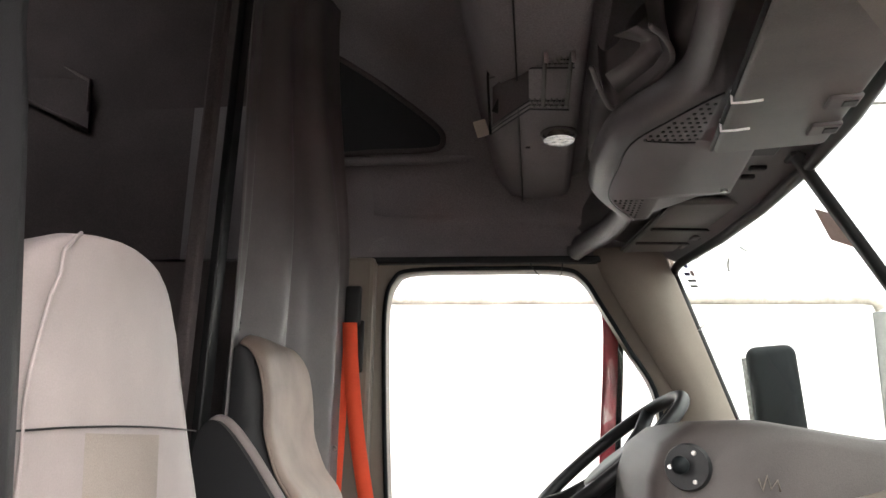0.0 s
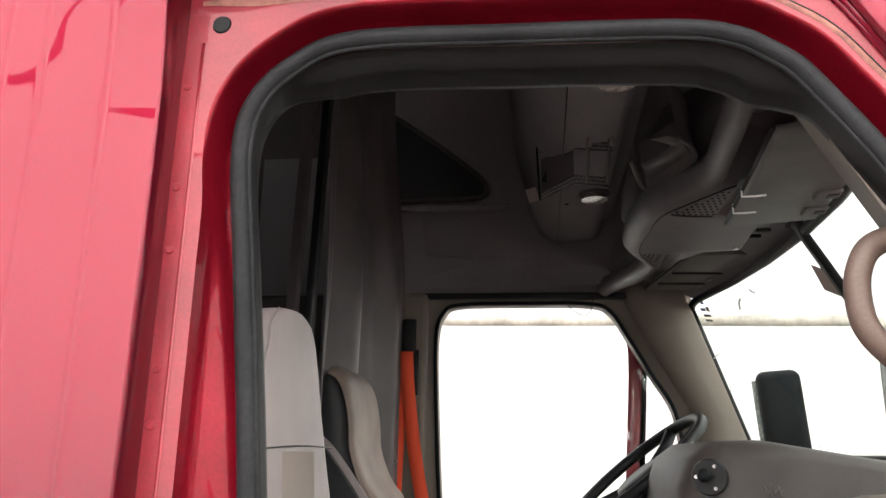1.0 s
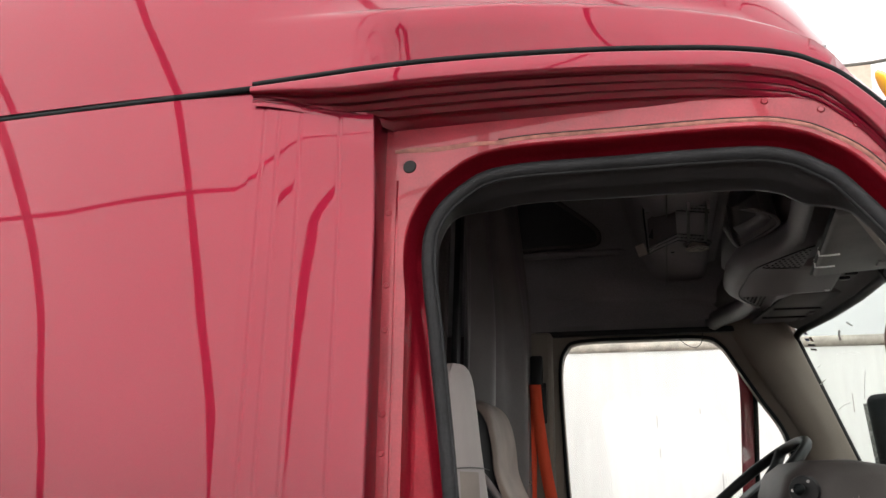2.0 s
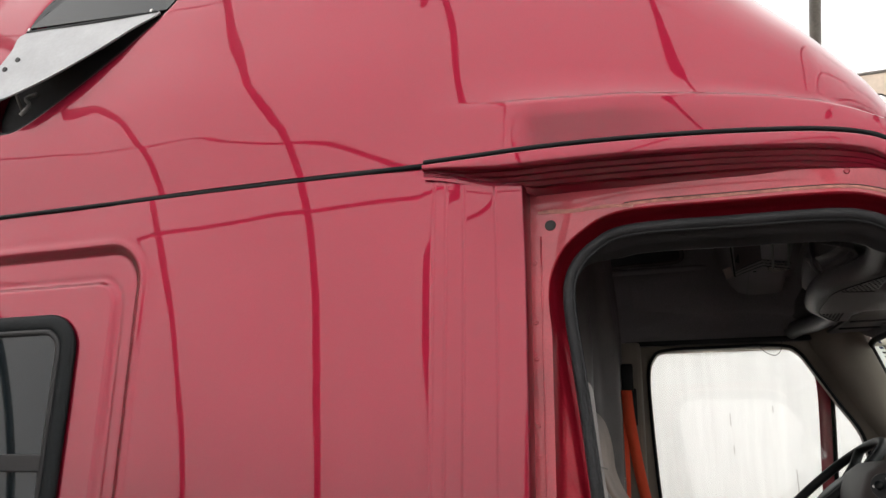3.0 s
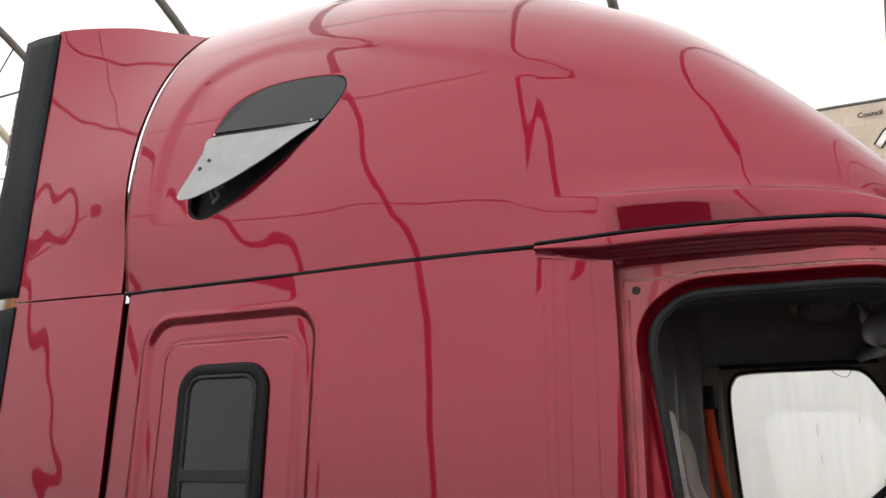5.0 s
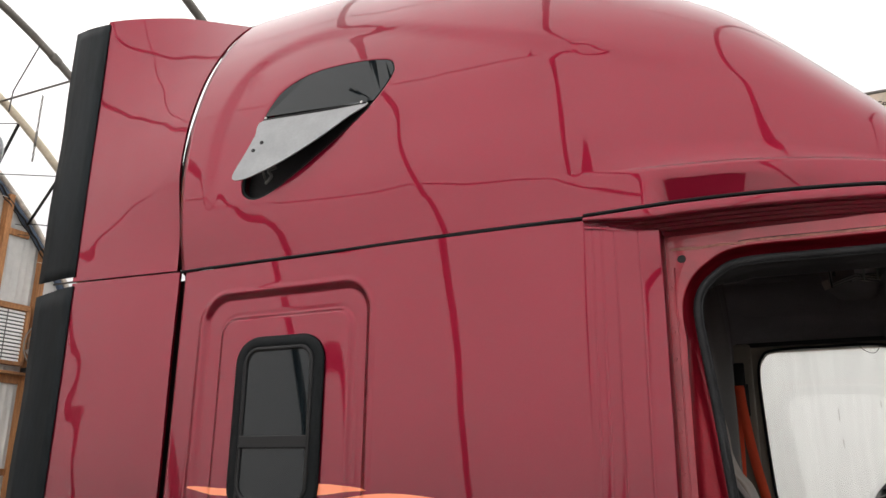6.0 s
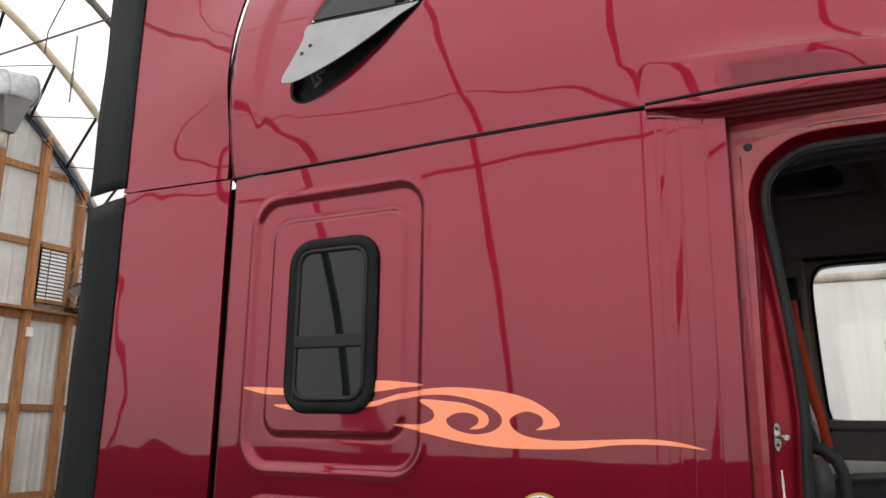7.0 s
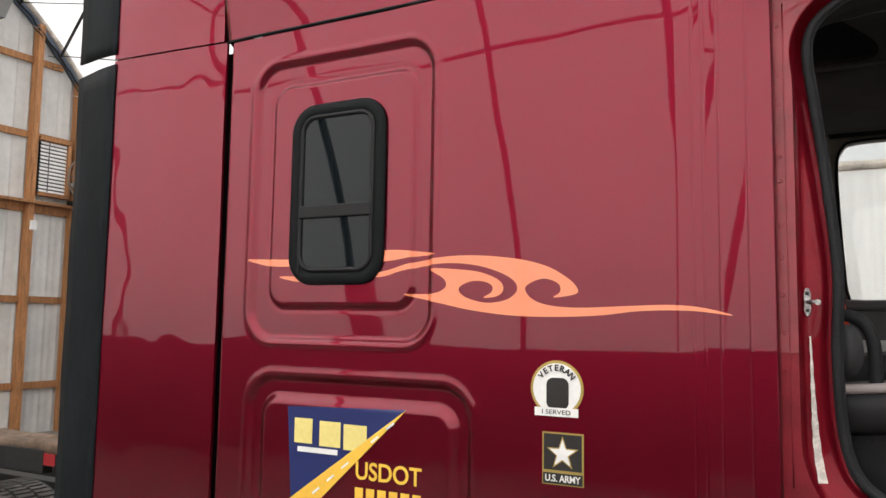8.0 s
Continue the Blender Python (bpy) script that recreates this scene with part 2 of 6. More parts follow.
def bm_tube(bm, pts, r, sides=10, closed=False, flat=1.0):
    """A tube along points; flat squeezes the section along its second axis."""
    P = [Vector(p) for p in pts]
    rings, n, up = [], len(P), None
    for k, p in enumerate(P):
        d = (P[(k + 1) % n] - P[k - 1]) if closed else (P[min(k + 1, n - 1)] - P[max(k - 1, 0)])
        d.normalize()
        if up is None:
            up = Vector((0, 1, 0)) if abs(d.y) < 0.9 else Vector((0, 0, 1))
        side = d.cross(up).normalized()
        up = side.cross(d).normalized()
        rings.append([bm.verts.new(p + r * (math.cos(a) * side + flat * math.sin(a) * up)) for a in (2 * math.pi * q / sides for q in range(sides))])
    for k in range(n if closed else n - 1):
        a, b = rings[k], rings[(k + 1) % n]
        for q in range(sides):
            bm.faces.new((a[q], a[(q + 1) % sides], b[(q + 1) % sides], b[q]))
    if not closed:
        bm.faces.new(rings[0]), bm.faces.new(rings[-1])
    return bm


def tube(name, pts, r, mat, parent=None, label="", sides=10, closed=False, flat=1.0):
    return part(name, bm_tube(bmesh.new(), pts, r, sides, closed, flat), mat, parent, label)


def bm_plate(outline, depth, frame_of=None):
    """A flat outline of (u, v) made into a plate of that depth; frame_of maps (u, v, w) into the world."""
    bm = bmesh.new()
    f = bm.faces.new([bm.verts.new((u, 0, v)) for u, v in outline])
    front = bmesh.ops.extrude_face_region(bm, geom=[f])
    bmesh.ops.translate(bm, vec=(0, depth, 0), verts=[g for g in front["geom"] if isinstance(g, bmesh.types.BMVert)])
    bmesh.ops.triangulate(bm, faces=[x for x in bm.faces if len(x.verts) > 4])
    if frame_of:
        for v in bm.verts:
            v.co = frame_of(v.co.x, v.co.z, v.co.y)
    return bm


def plate(name, outline, y, depth, mat, parent=None, label=""):
    return part(name, bm_plate(outline, depth, lambda u, v, w: Vector((u, y + w, v))), mat, parent, label, smooth=False)


def rounded(x0, x1, z0, z1, r, steps=6):
    out = []
    for cx, cz, a0 in ((x1 - r, z1 - r, 0), (x0 + r, z1 - r, 90), (x0 + r, z0 + r, 180), (x1 - r, z0 + r, 270)):
        for k in range(steps + 1):
            a = radians(a0 + 90 * k / steps)
            out.append((cx + r * math.cos(a), cz + r * math.sin(a)))
    return out


def disc(name, at, r, depth, mat, parent=None, label="", axis="y", sides=24, bevel=0.0):
    bm = bmesh.new()
    bmesh.ops.create_cone(bm, cap_ends=True, segments=sides, radius1=r, radius2=r - bevel, depth=depth)
    turn = {"y": (90, 0, 0), "x": (0, 90, 0), "z": (0, 0, 0)}[axis]
    bmesh.ops.transform(bm, matrix=pose(*at, *turn), verts=bm.verts)
    return part(name, bm, mat, parent, label, smooth=False)


def lettering(name, text, at, size, mat, parent, label="", width=None, shear=0.0, rot=(90, 0, 0), depth=0.0008, bold=0.0):
    c = bpy.data.curves.new(name, "FONT")
    c.body, c.size, c.extrude, c.shear, c.offset = text, size, depth, shear, bold
    c.align_x = "CENTER"
    tmp = new(name, c)
    bpy.context.view_layer.update()
    me = bpy.data.meshes.new_from_object(tmp.evaluated_get(bpy.context.evaluated_depsgraph_get()))
    bpy.data.objects.remove(tmp)
    wide = max(v.co.x for v in me.vertices) - min(v.co.x for v in me.vertices)
    me.transform(pose(*at, *rot) @ Matrix.Diagonal(((width / wide) if width else 1, 1, 1, 1)))
    me.materials.clear()
    me.materials.append(mat)
    ob = new(name, me)
    if parent is not None:
        ob.parent = parent
        ob.matrix_parent_inverse = parent.matrix_world.inverted()
    return tagged(ob, label) if label else ob


def ramp(v, a, b):
    t = min(1, max(0, (v - a) / (b - a)))
    return t * t * (3 - 2 * t)


def rr_dist(x, z, x0, x1, z0, z1, r):
    """Signed distance to a rounded rectangle, negative inside."""
    cx, cz = (x0 + x1) / 2, (z0 + z1) / 2
    dx, dz = abs(x - cx) - (x1 - x0) / 2 + r, abs(z - cz) - (z1 - z0) / 2 + r
    return math.hypot(max(dx, 0), max(dz, 0)) + min(max(dx, dz), 0) - r


# ---- the ground and the hoop building ----
ARCH_Y, ARCH_Z, ARCH_R = 0.6, 0.64, 7.0
END_X, FRONT_X = -10.95, 9.0


def arch(a, r=ARCH_R):
    """The point (y, z) of the arch at a degrees from the +y springing."""
    return ARCH_Y + r * math.cos(radians(a)), ARCH_Z + r * math.sin(radians(a))


A0 = -math.degrees(math.asin((ARCH_Z - GROUND) / ARCH_R))
bm = bmesh.new()
bmesh.ops.create_grid(bm, x_segments=2, y_segments=2, size=400)
bmesh.ops.translate(bm, vec=(0, 0, GROUND - 0.03), verts=bm.verts)
tagged(part("ground", bm, YARD_BOUNCE), "unseen pale ground around the building, bouncing light up", "ground", kind="structure")
rows = []
for i in range(41):
    x = END_X + (FRONT_X - END_X) * i / 40
    rows.append([(x, -6.4 + 14.0 * k / 30, GROUND + 0.004 * noise.noise((x, k * 0.5, 0))) for k in range(31)])
tagged(sheet("floor", rows, EARTH), "dark packed gravel floor of the hoop building", "floor", kind="structure")

rows = []
for i in range(61):
    x = END_X - 0.06 + (FRONT_X - END_X + 0.12) * i / 60
    row = []
    for k in range(73):
        a = A0 + (180 - 2 * A0) * k / 72
        y, z = arch(a, ARCH_R + 0.06 + 0.012 * noise.noise((x * 1.3, a * 0.08, 2)))
        row.append((x, y, z))
    rows.append(row)
roof_ob = sheet("ceiling", rows, FABRIC)
tagged(roof_ob, "white translucent fabric cover stretched over hoops", "fabric roof", kind="structure")
HOOPS = (-9.6, -8.2, -5.82, -3.45, -1.06, 1.28, 3.65, 6.0, 8.4)


def hoop(x, mat, web):
    h = thing("hoop_frame", (x, ARCH_Y, GROUND), "galvanised steel pipe hoop holding up the fabric cover", "hoop", "hoops of the building", "structure")
    tube("outer_pipe", [(x, *arch(A0 + (180 - 2 * A0) * k / 60)) for k in range(61)], 0.058 if x < -9 else 0.05, mat, h)
    if web:
        tube("inner_pipe", [(x - 0.02, *arch(A0 + (180 - 2 * A0) * k / 60, ARCH_R - 0.42)) for k in range(61)], 0.022, PIPE, h)
        for k in range(18):
            a = 6 + k * 9.6
            tube("web_bar", [(x, *arch(a)), (x - 0.02, *arch(a + 4.8, ARCH_R - 0.42))], 0.012, FRAME, h, sides=6)
            tube("web_bar", [(x, *arch(a + 9.6)), (x - 0.02, *arch(a + 4.8, ARCH_R - 0.42))], 0.012, FRAME, h, sides=6)
    return h


for x in HOOPS:
    hoop(x, PIPE_CREAM if x < -9 else PIPE, False)
for a, r in ((37.0, 0.015), (62.0, 0.015), (90.0, 0.028), (118.0, 0.02), (146.3, 0.024)):
    y, z = arch(a, ARCH_R - 0.07)
    tagged(tube("purlin", [(END_X, y, z), (FRONT_X, y, z)], r, PIPE, sides=8), "thin steel purlin pipe running along the hoops", "purlin", "purlins", "structure")

# knee walls of dark planks along both springings
for side, yw in (("south", -6.28), ("north", 7.45)):
    w = box("wall_" + side, (FRONT_X - END_X, 0.05, 1.46), ((FRONT_X + END_X) / 2, yw, GROUND + 0.73), SKIRT)
    tagged(w, "dark timber knee wall under the fabric cover", "wall", kind="structure")
    for k in range(6):
        box("plank", (FRONT_X - END_X - 0.1, 0.03, 0.235), ((FRONT_X + END_X) / 2, yw + (0.04 if side == "south" else -0.04), GROUND + 0.13 + 0.245 * k), SKIRT, w)

# the far end wall: lumber frame and white corrugated sheets
end = box("wall_west", (0.02, 0.02, 0.02), (END_X, 0.6, GROUND + 0.01), WOOD)
tagged(end, "end wall of lumber posts and white corrugated sheets", "wall", kind="structure")
bm = bmesh.new()
cols = []
for k in range(561):
    y = ARCH_Y - 6.95 + 13.9 * k / 560
    ph = (y * 4.4) % 1.0
    rib = 0.018 * (ramp(ph, 0.0, 0.06) - ramp(ph, 0.16, 0.22)) + 0.006 * (ramp(ph, 0.55, 0.58) - ramp(ph, 0.62, 0.65))
    top = ARCH_Z + math.sqrt(max(0.01, ARCH_R ** 2 - (y - ARCH_Y) ** 2)) - 0.02
    cols.append((bm.verts.new((END_X + rib, y, GROUND)), bm.verts.new((END_X + rib, y, top))))
for a, b in zip(cols, cols[1:]):
    bm.faces.new((a[0], b[0], b[1], a[1]))
tagged(part("end_sheeting", bm, SHEET, end), "white corrugated metal sheeting")
POSTS = [5.08 - 0.715 * k for k in range(-2, 15)]
for y in POSTS:
    top = ARCH_Z + math.sqrt(max(0.2, ARCH_R ** 2 - (y - ARCH_Y) ** 2)) - 0.02
    if top > 0.6:
        box("post", (0.14, 0.04 + 0.05, top - GROUND), (END_X + 0.10, y, (top + GROUND) / 2), WOOD, end, bevel=0.003)
for z in (0.61, 1.87, 3.22, 4.32, 5.46, 6.4):
    half = math.sqrt(max(0.1, (ARCH_R - 0.1) ** 2 - (z - ARCH_Z) ** 2))
    box("girt", (0.04, 2 * half, 0.10 if z != 3.22 else 0.12), (END_X + 0.045, ARCH_Y, z), WOOD, end, bevel=0.003)
box("girt", (0.22, 3.0, 0.04), (END_X + 0.15, 4.6, 3.30), WOOD, end, "rough shelf board")
tube("edge_trim", [(END_X + 0.05, *arch(A0 + (180 - 2 * A0) * k / 60, ARCH_R - 0.02)) for k in range(61)], 0.055, BLUE_TRIM, end, "blue steel edge trim", sides=6)
tube("end_pipe", [(END_X + 0.12, *arch(A0 + (180 - 2 * A0) * k / 60, ARCH_R + 0.05)) for k in range(61)], 0.045, RAIL, end, "pale weathered pipe along the wall top", sides=10)

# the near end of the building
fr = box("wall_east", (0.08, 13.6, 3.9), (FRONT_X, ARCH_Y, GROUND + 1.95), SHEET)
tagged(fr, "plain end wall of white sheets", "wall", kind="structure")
bm = bmesh.new()
cap = [bm.verts.new((FRONT_X + 0.02, *arch(A0 + (180 - 2 * A0) * k / 60))) for k in range(61)]
bm.faces.new(cap)
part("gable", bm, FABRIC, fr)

# ---- white box trailer beside the truck ----
trailer = thing("box_trailer", (-4.4, 6.3, GROUND), "white box trailer with dirt-streaked side and weathered top rail", "trailer")
TY, TX1, TX0, TZ = 5.42, 2.86, -9.2, 3.02
box("side_panel", (TX1 - TX0, 0.05, TZ - 0.85), ((TX0 + TX1) / 2, TY + 0.03, (TZ + 0.85) / 2), TRAILER, trailer)
box("roof_panel", (TX1 - TX0, 1.3, 0.05), ((TX0 + TX1) / 2, TY + 0.66, TZ + 0.02), TRAILER, trailer)
box("rear_panel", (0.05, 1.3, TZ - 0.85), (TX1 - 0.02, TY + 0.66, (TZ + 0.85) / 2), TRAILER, trailer)
box("front_panel", (0.05, 1.3, TZ - 0.85), (TX0 + 0.02, TY + 0.66, (TZ + 0.85) / 2), TRAILER, trailer)
tube("top_rail", [(TX0, TY, TZ), (TX1 - 0.12, TY, TZ), (TX1 - 0.04, TY, TZ - 0.015), (TX1 - 0.01, TY, TZ - 0.08)], 0.042, RAIL, trailer, "weathered tan top rail", sides=8, flat=0.6)
tube("corner_post", [(TX1, TY, TZ - 0.1), (TX1, TY, 0.9)], 0.07, GREY_TRIM, trailer, "grey corner post", sides=10, flat=0.6)
box("floor_rail", (TX1 - TX0, 0.06, 0.16), ((TX0 + TX1) / 2, TY + 0.03, 0.80), FRAME, trailer)
for k, x in enumerate((-8.2, -7.0)):
    disc("wheel", (x, TY + 0.25, GROUND + 0.5), 0.5, 0.28, TYRE, trailer, bevel=0.02)
box("landing_leg", (0.12, 0.12, 0.9), (1.2, TY + 0.3, GROUND + 0.44), FRAME, trailer)
for k, (x, z, h) in enumerate(((0.29, 2.42, 0.10), (0.30, 2.18, 0.07), (0.75, 1.92, 0.22), (0.80, 1.66, 0.12), (0.62, 2.5, 0.05), (1.72, 2.55, 0.14), (1.95, 2.30, 0.20), (2.15, 2.62, 0.10), (2.32, 2.05, 0.16), (2.50, 2.48, 0.08))):
    box("streak", (0.007, 0.002, h), (x, TY + 0.0035, z), STREAK, trailer, "grey dirt streak", bevel=0)

# ---- banner hung on the hoops above the trailer ----
ban = thing("banner", (1.8, 5.72, 5.0), "tan printed advertising banner hung on the hoops", "banner")
bt = Matrix.Translation((0.62, 5.62, 5.42)) @ pose(0, 0, 0, 14, 0, 0)
bm = bm_box((1.62, 0.01, 1.3), bevel=0, turn=bt @ pose(0.81, 0, -0.65))
part("cloth", bm, BANNER, ban, smooth=False)
tube("hem_pipe", [bt @ Vector((x, 0, 0.01 + 0.10 * ramp(x, 1.5, 3.0))) for x in (-0.02, 0.8, 1.62, 2.3, 3.02)], 0.016, PIPE, ban)
for k, (u, v) in enumerate((u, v) for u in range(6) for v in range(5)):
    if (u * 7 + v * 3) % 4:
        for s in (-45, 45):
            part("tread_mark", bm_box((0.07, 0.002, 0.005), bevel=0, turn=bt @ pose(0.12 + u * 0.25 + 0.12 * (v % 2), -0.007, -0.06 - v * 0.26, 0, s, 0)), RAIL, ban, smooth=False)
for text, u, w in (("Council", 0.43, 0.21), ("Bluffs,", 0.665, 0.18), ("IA", 0.81, 0.06)):
    lettering("word", text, bt @ Vector((u, -0.008, -0.125)), 0.062, INK, ban, width=w, rot=(104, 0, 0), bold=0.002)
swash = catmull([(0.30, -0.42), (0.42, -0.28), (0.62, -0.22), (0.70, -0.27), (0.60, -0.42), (0.52, -0.60), (0.62, -0.64), (0.74, -0.42), (0.90, -0.24), (1.02, -0.26), (0.92, -0.50), (0.86, -0.68)], 5)
tube("script_outline", [bt @ Vector((p.x + 0.16, -0.012, p.y)) for p in (Vector((q[0], q[1])) for q in swash)], 0.045, INK, ban, flat=0.2, sides=8)
tube("script_fill", [bt @ Vector((p.x + 0.16, -0.020, p.y)) for p in (Vector((q[0], q[1])) for q in swash)], 0.028, WHITE, ban, flat=0.2, sides=8)

# ---- bracing, chain, duct, louvre and fan at the far end ----
for a in (74.0, 66.4, 58.8, 51.2, 43.6):
    br = thing("brace", (-10.2, arch(a)[0], arch(a)[1]), "dark steel brace between hoop and end wall", "brace", "end braces", "structure")
    tube("bar", [(-9.6, *arch(a, ARCH_R - 0.05)), (END_X + 0.1, *arch(a - 5.5, ARCH_R - 0.08))], 0.022, FRAME, br, sides=6)
    tube("tie_rod", [(-9.6, *arch(a, ARCH_R - 0.05)), (END_X + 0.1, *arch(a + 2.5, ARCH_R - 0.08))], 0.008, FRAME, br, sides=5)
tagged(tube("cable", [(-9.6, *arch(60.5, ARCH_R - 0.05)), (-9.1, *arch(63.0, ARCH_R - 0.14)), (-8.2, *arch(66.5, ARCH_R - 0.05))], 0.010, FRAME, sides=5), "dark sagging cable between hoops", "cable", kind="structure")
ch = thing("chain", (-8.95, 4.08, 6.0), "steel chain with a turnbuckle hanging from a hoop", "chain")
for k in range(26):
    z = 7.42 - 0.062 * k
    c = Vector((-8.95, 4.04, z))
    ring = [c + Vector((0.011 * math.cos(q) * (1 if k % 2 else 0), 0.011 * math.cos(q) * (0 if k % 2 else 1), 0.036 * math.sin(q))) for q in (2 * math.pi * j / 12 for j in range(12))]
    tube("link", ring, 0.006, PIPE, ch, closed=True, sides=5)
tube("turnbuckle", [(-8.95, 4.04, 6.27), (-8.95, 4.04, 6.05)], 0.016, PIPE, ch, sides=8)
du = thing("air_duct", (-9.3, 3.0, 5.80), "galvanised round air duct with an open end", "duct")
dm = pose(-9.3, 2.97, 5.80, 100, 0, 0)
bm = bmesh.new()
bmesh.ops.create_cone(bm, cap_ends=False, segments=36, radius1=0.21, radius2=0.21, depth=1.5)
bmesh.ops.transform(bm, matrix=dm, verts=bm.verts)
ob = part("pipe", bm, DUCT, du)
ob.modifiers.new("thickness", "SOLIDIFY").thickness = 0.006
for k in (-0.75, -0.35, 0.05, 0.45, 0.74):
    tube("rib", [dm @ Vector((0.213 * math.cos(q), 0.213 * math.sin(q), k)) for q in (2 * math.pi * j / 36 for j in range(36))], 0.008, DUCT, du, closed=True, sides=6)
tube("strap", [(-9.3, 3.0, 6.0), (-9.4, *arch(72.0))], 0.008, FRAME, du, sides=5)
part("hopper", bm_plate([(-0.06, 0), (0.32, 0.05), (0.15, -0.45), (0.0, -0.45)], 0.3, lambda u, v, w: Vector((-9.45 + w, 3.34 + u, 5.70 + v))), GREY_TRIM, du, "dull metal hopper under the duct", smooth=False)
tube("chute", [(-9.3, 3.385, 5.52), (-9.3, 3.42, 5.05)], 0.065, RAIL, du, "pale dust-stained spout under the duct", sides=12)
lv = thing("louvre", (END_X + 0.1, 5.42, 3.5), "white slatted louvre vent in a lumber frame", "louvre", kind="structure")
box("frame_board", (0.08, 0.06, 0.84), (END_X + 0.13, 5.66, 3.87), WOOD, lv)
box("frame_board", (0.08, 0.52, 0.06), (END_X + 0.13, 5.42, 4.29), WOOD, lv)
box("frame_board", (0.08, 0.52, 0.06), (END_X + 0.13, 5.42, 3.45), WOOD, lv)
# dark sheet behind the slats: the shade of their gaps put in as colour
box("back_panel", (0.01, 0.46, 0.80), (END_X + 0.085, 5.42, 3.87), FRAME, lv, "dark sheet for the shade in the gaps behind the slats", bevel=0)
for k in range(14):
    box("slat", (0.012, 0.44, 0.042), (END_X + 0.12, 5.42, 3.50 + 0.056 * k), WHITE, lv, bevel=0.002, rot=(0, -28, 0))
box("louvre_bar", (0.01, 0.012, 0.76), (END_X + 0.142, 5.33, 3.87), GREY_TRIM, lv, bevel=0.002)
fa = thing("wall_fan", (-10.4, 5.72, 3.32), "dusty round wire-guarded fan on the shelf board", "fan")
for r in (0.36, 0.30, 0.24, 0.18, 0.12, 0.06):
    tube("guard_ring", [(-10.38 + 0.07 * (1 - r / 0.36), 5.72 + r * math.cos(q), 3.70 + r * math.sin(q)) for q in (2 * math.pi * j / 32 for j in range(32))], 0.005 if r < 0.36 else 0.012, TAUPE, fa, closed=True, sides=5)
for k in range(12):
    q = 2 * math.pi * k / 12
    tube("guard_spoke", [(-10.31, 5.72, 3.70), (-10.38, 5.72 + 0.36 * math.cos(q), 3.70 + 0.36 * math.sin(q))], 0.004, TAUPE, fa, sides=5)
for k in range(3):
    q = 2 * math.pi * k / 3
    part("blade", bm_box((0.01, 0.14, 0.26), bevel=0.003, turn=pose(-10.42, 5.72, 3.70, math.degrees(q), 0, 0) @ pose(0, 0, 0.16, 0, 0, 25)), TAUPE, fa, smooth=False)
part("motor", bm_box((0.2, 0.16, 0.16), bevel=0.05, segments=3, turn=pose(-10.55, 5.72, 3.70)), FRAME, fa)
box("stand", (0.16, 0.24, 0.06), (-10.62, 5.72, 3.35), FRAME, fa)
tube("stand_rod", [(-10.58, 5.72, 3.36), (-10.55, 5.72, 3.66)], 0.02, FRAME, fa, sides=6)
box("junction_box", (0.05, 0.09, 0.14), (END_X + 0.19, 5.36 - 0.25 + 0.0, 2.96), WHITE, None)
tagged(bpy.data.objects["junction_box"], "small white electrical box on a post", "junction box")

rope = thing("rope", (-10.9, 4.2, 5.9), "frayed dark rope and wire lying along the blue edge trim", "rope")
for n, (a0, a1, off) in enumerate(((38.0, 72.0, 0.10), (41.0, 60.0, 0.16))):
    run = [(END_X + 0.16 + 0.03 * noise.noise((a * 0.9, n, 1)), *arch(a, ARCH_R - off - 0.035 * noise.noise((a * 0.55, n * 4.0, 6)))) for a in np.linspace(a0, a1, 60)]
    tube("strand", run, 0.016 if n == 0 else 0.009, FRAME, rope, sides=6)
for k in range(9):
    a = 40.0 + 3.4 * k + 1.2 * math.sin(k * 2.1)
    p, q = arch(a, ARCH_R - 0.12), arch(a + 1.2, ARCH_R - 0.30 - 0.05 * math.sin(k * 1.7))
    tube("frayed_end", [(END_X + 0.17, *p), (END_X + 0.19, (p[0] + q[0]) / 2 + 0.03, (p[1] + q[1]) / 2), (END_X + 0.18, *q)], 0.006, RAIL if k % 3 == 0 else FRAME, rope, sides=5)
for x, a in ((1.28, 42.0), (-3.45, 60.0), (-8.2, 64.5)):
    tagged(tube("pipe_collar", [(x, *arch(a - 0.5)), (x, *arch(a + 0.5))], 0.058, PIPE, sides=14), "steel joint collar on a hoop pipe", "collar", "pipe collars", "structure")

# ---- the truck: sleeper, roof, cab frame ----
MID = 1.13
truck = thing("semi_truck", (-0.8, MID, GROUND), "dark red semi truck with sleeper, open doorway and orange tribal decal", "truck")
SEAM_Z, REAR_X, NOTCH_X, EDGE_X = 2.66, -2.035, -0.36, -0.14
FLARE = ((-0.36, 0.0), (-0.335, 0.003), (-0.308, 0.010), (-0.27, 0.026), (-0.20, 0.052), (-0.14, 0.066))


def table(t, x):
    for (xa, a), (xb, b) in zip(t, t[1:]):
        if x <= xb:
            return a + (b - a) * max(0, (x - xa) / (xb - xa))
    return t[-1][1]


def flare_y(x):
    for (xa, ya), (xb, yb) in zip(FLARE, FLARE[1:]):
        if x <= xb:
            return ya + (yb - ya) * max(0, (x - xa) / (xb - xa))
    return FLARE[-1][1]


def bow(x):
    """The slow bow of the sleeper side, seen from above."""
    if x > NOTCH_X:
        return 0.045 * (NOTCH_X + 0.88) ** 2
    if x > -1.25:
        return 0.045 * (x + 0.88) ** 2
    return 0.00616 + 0.0033 * (1 - (max(0, (x + 1.45) / 0.2)) ** 2)


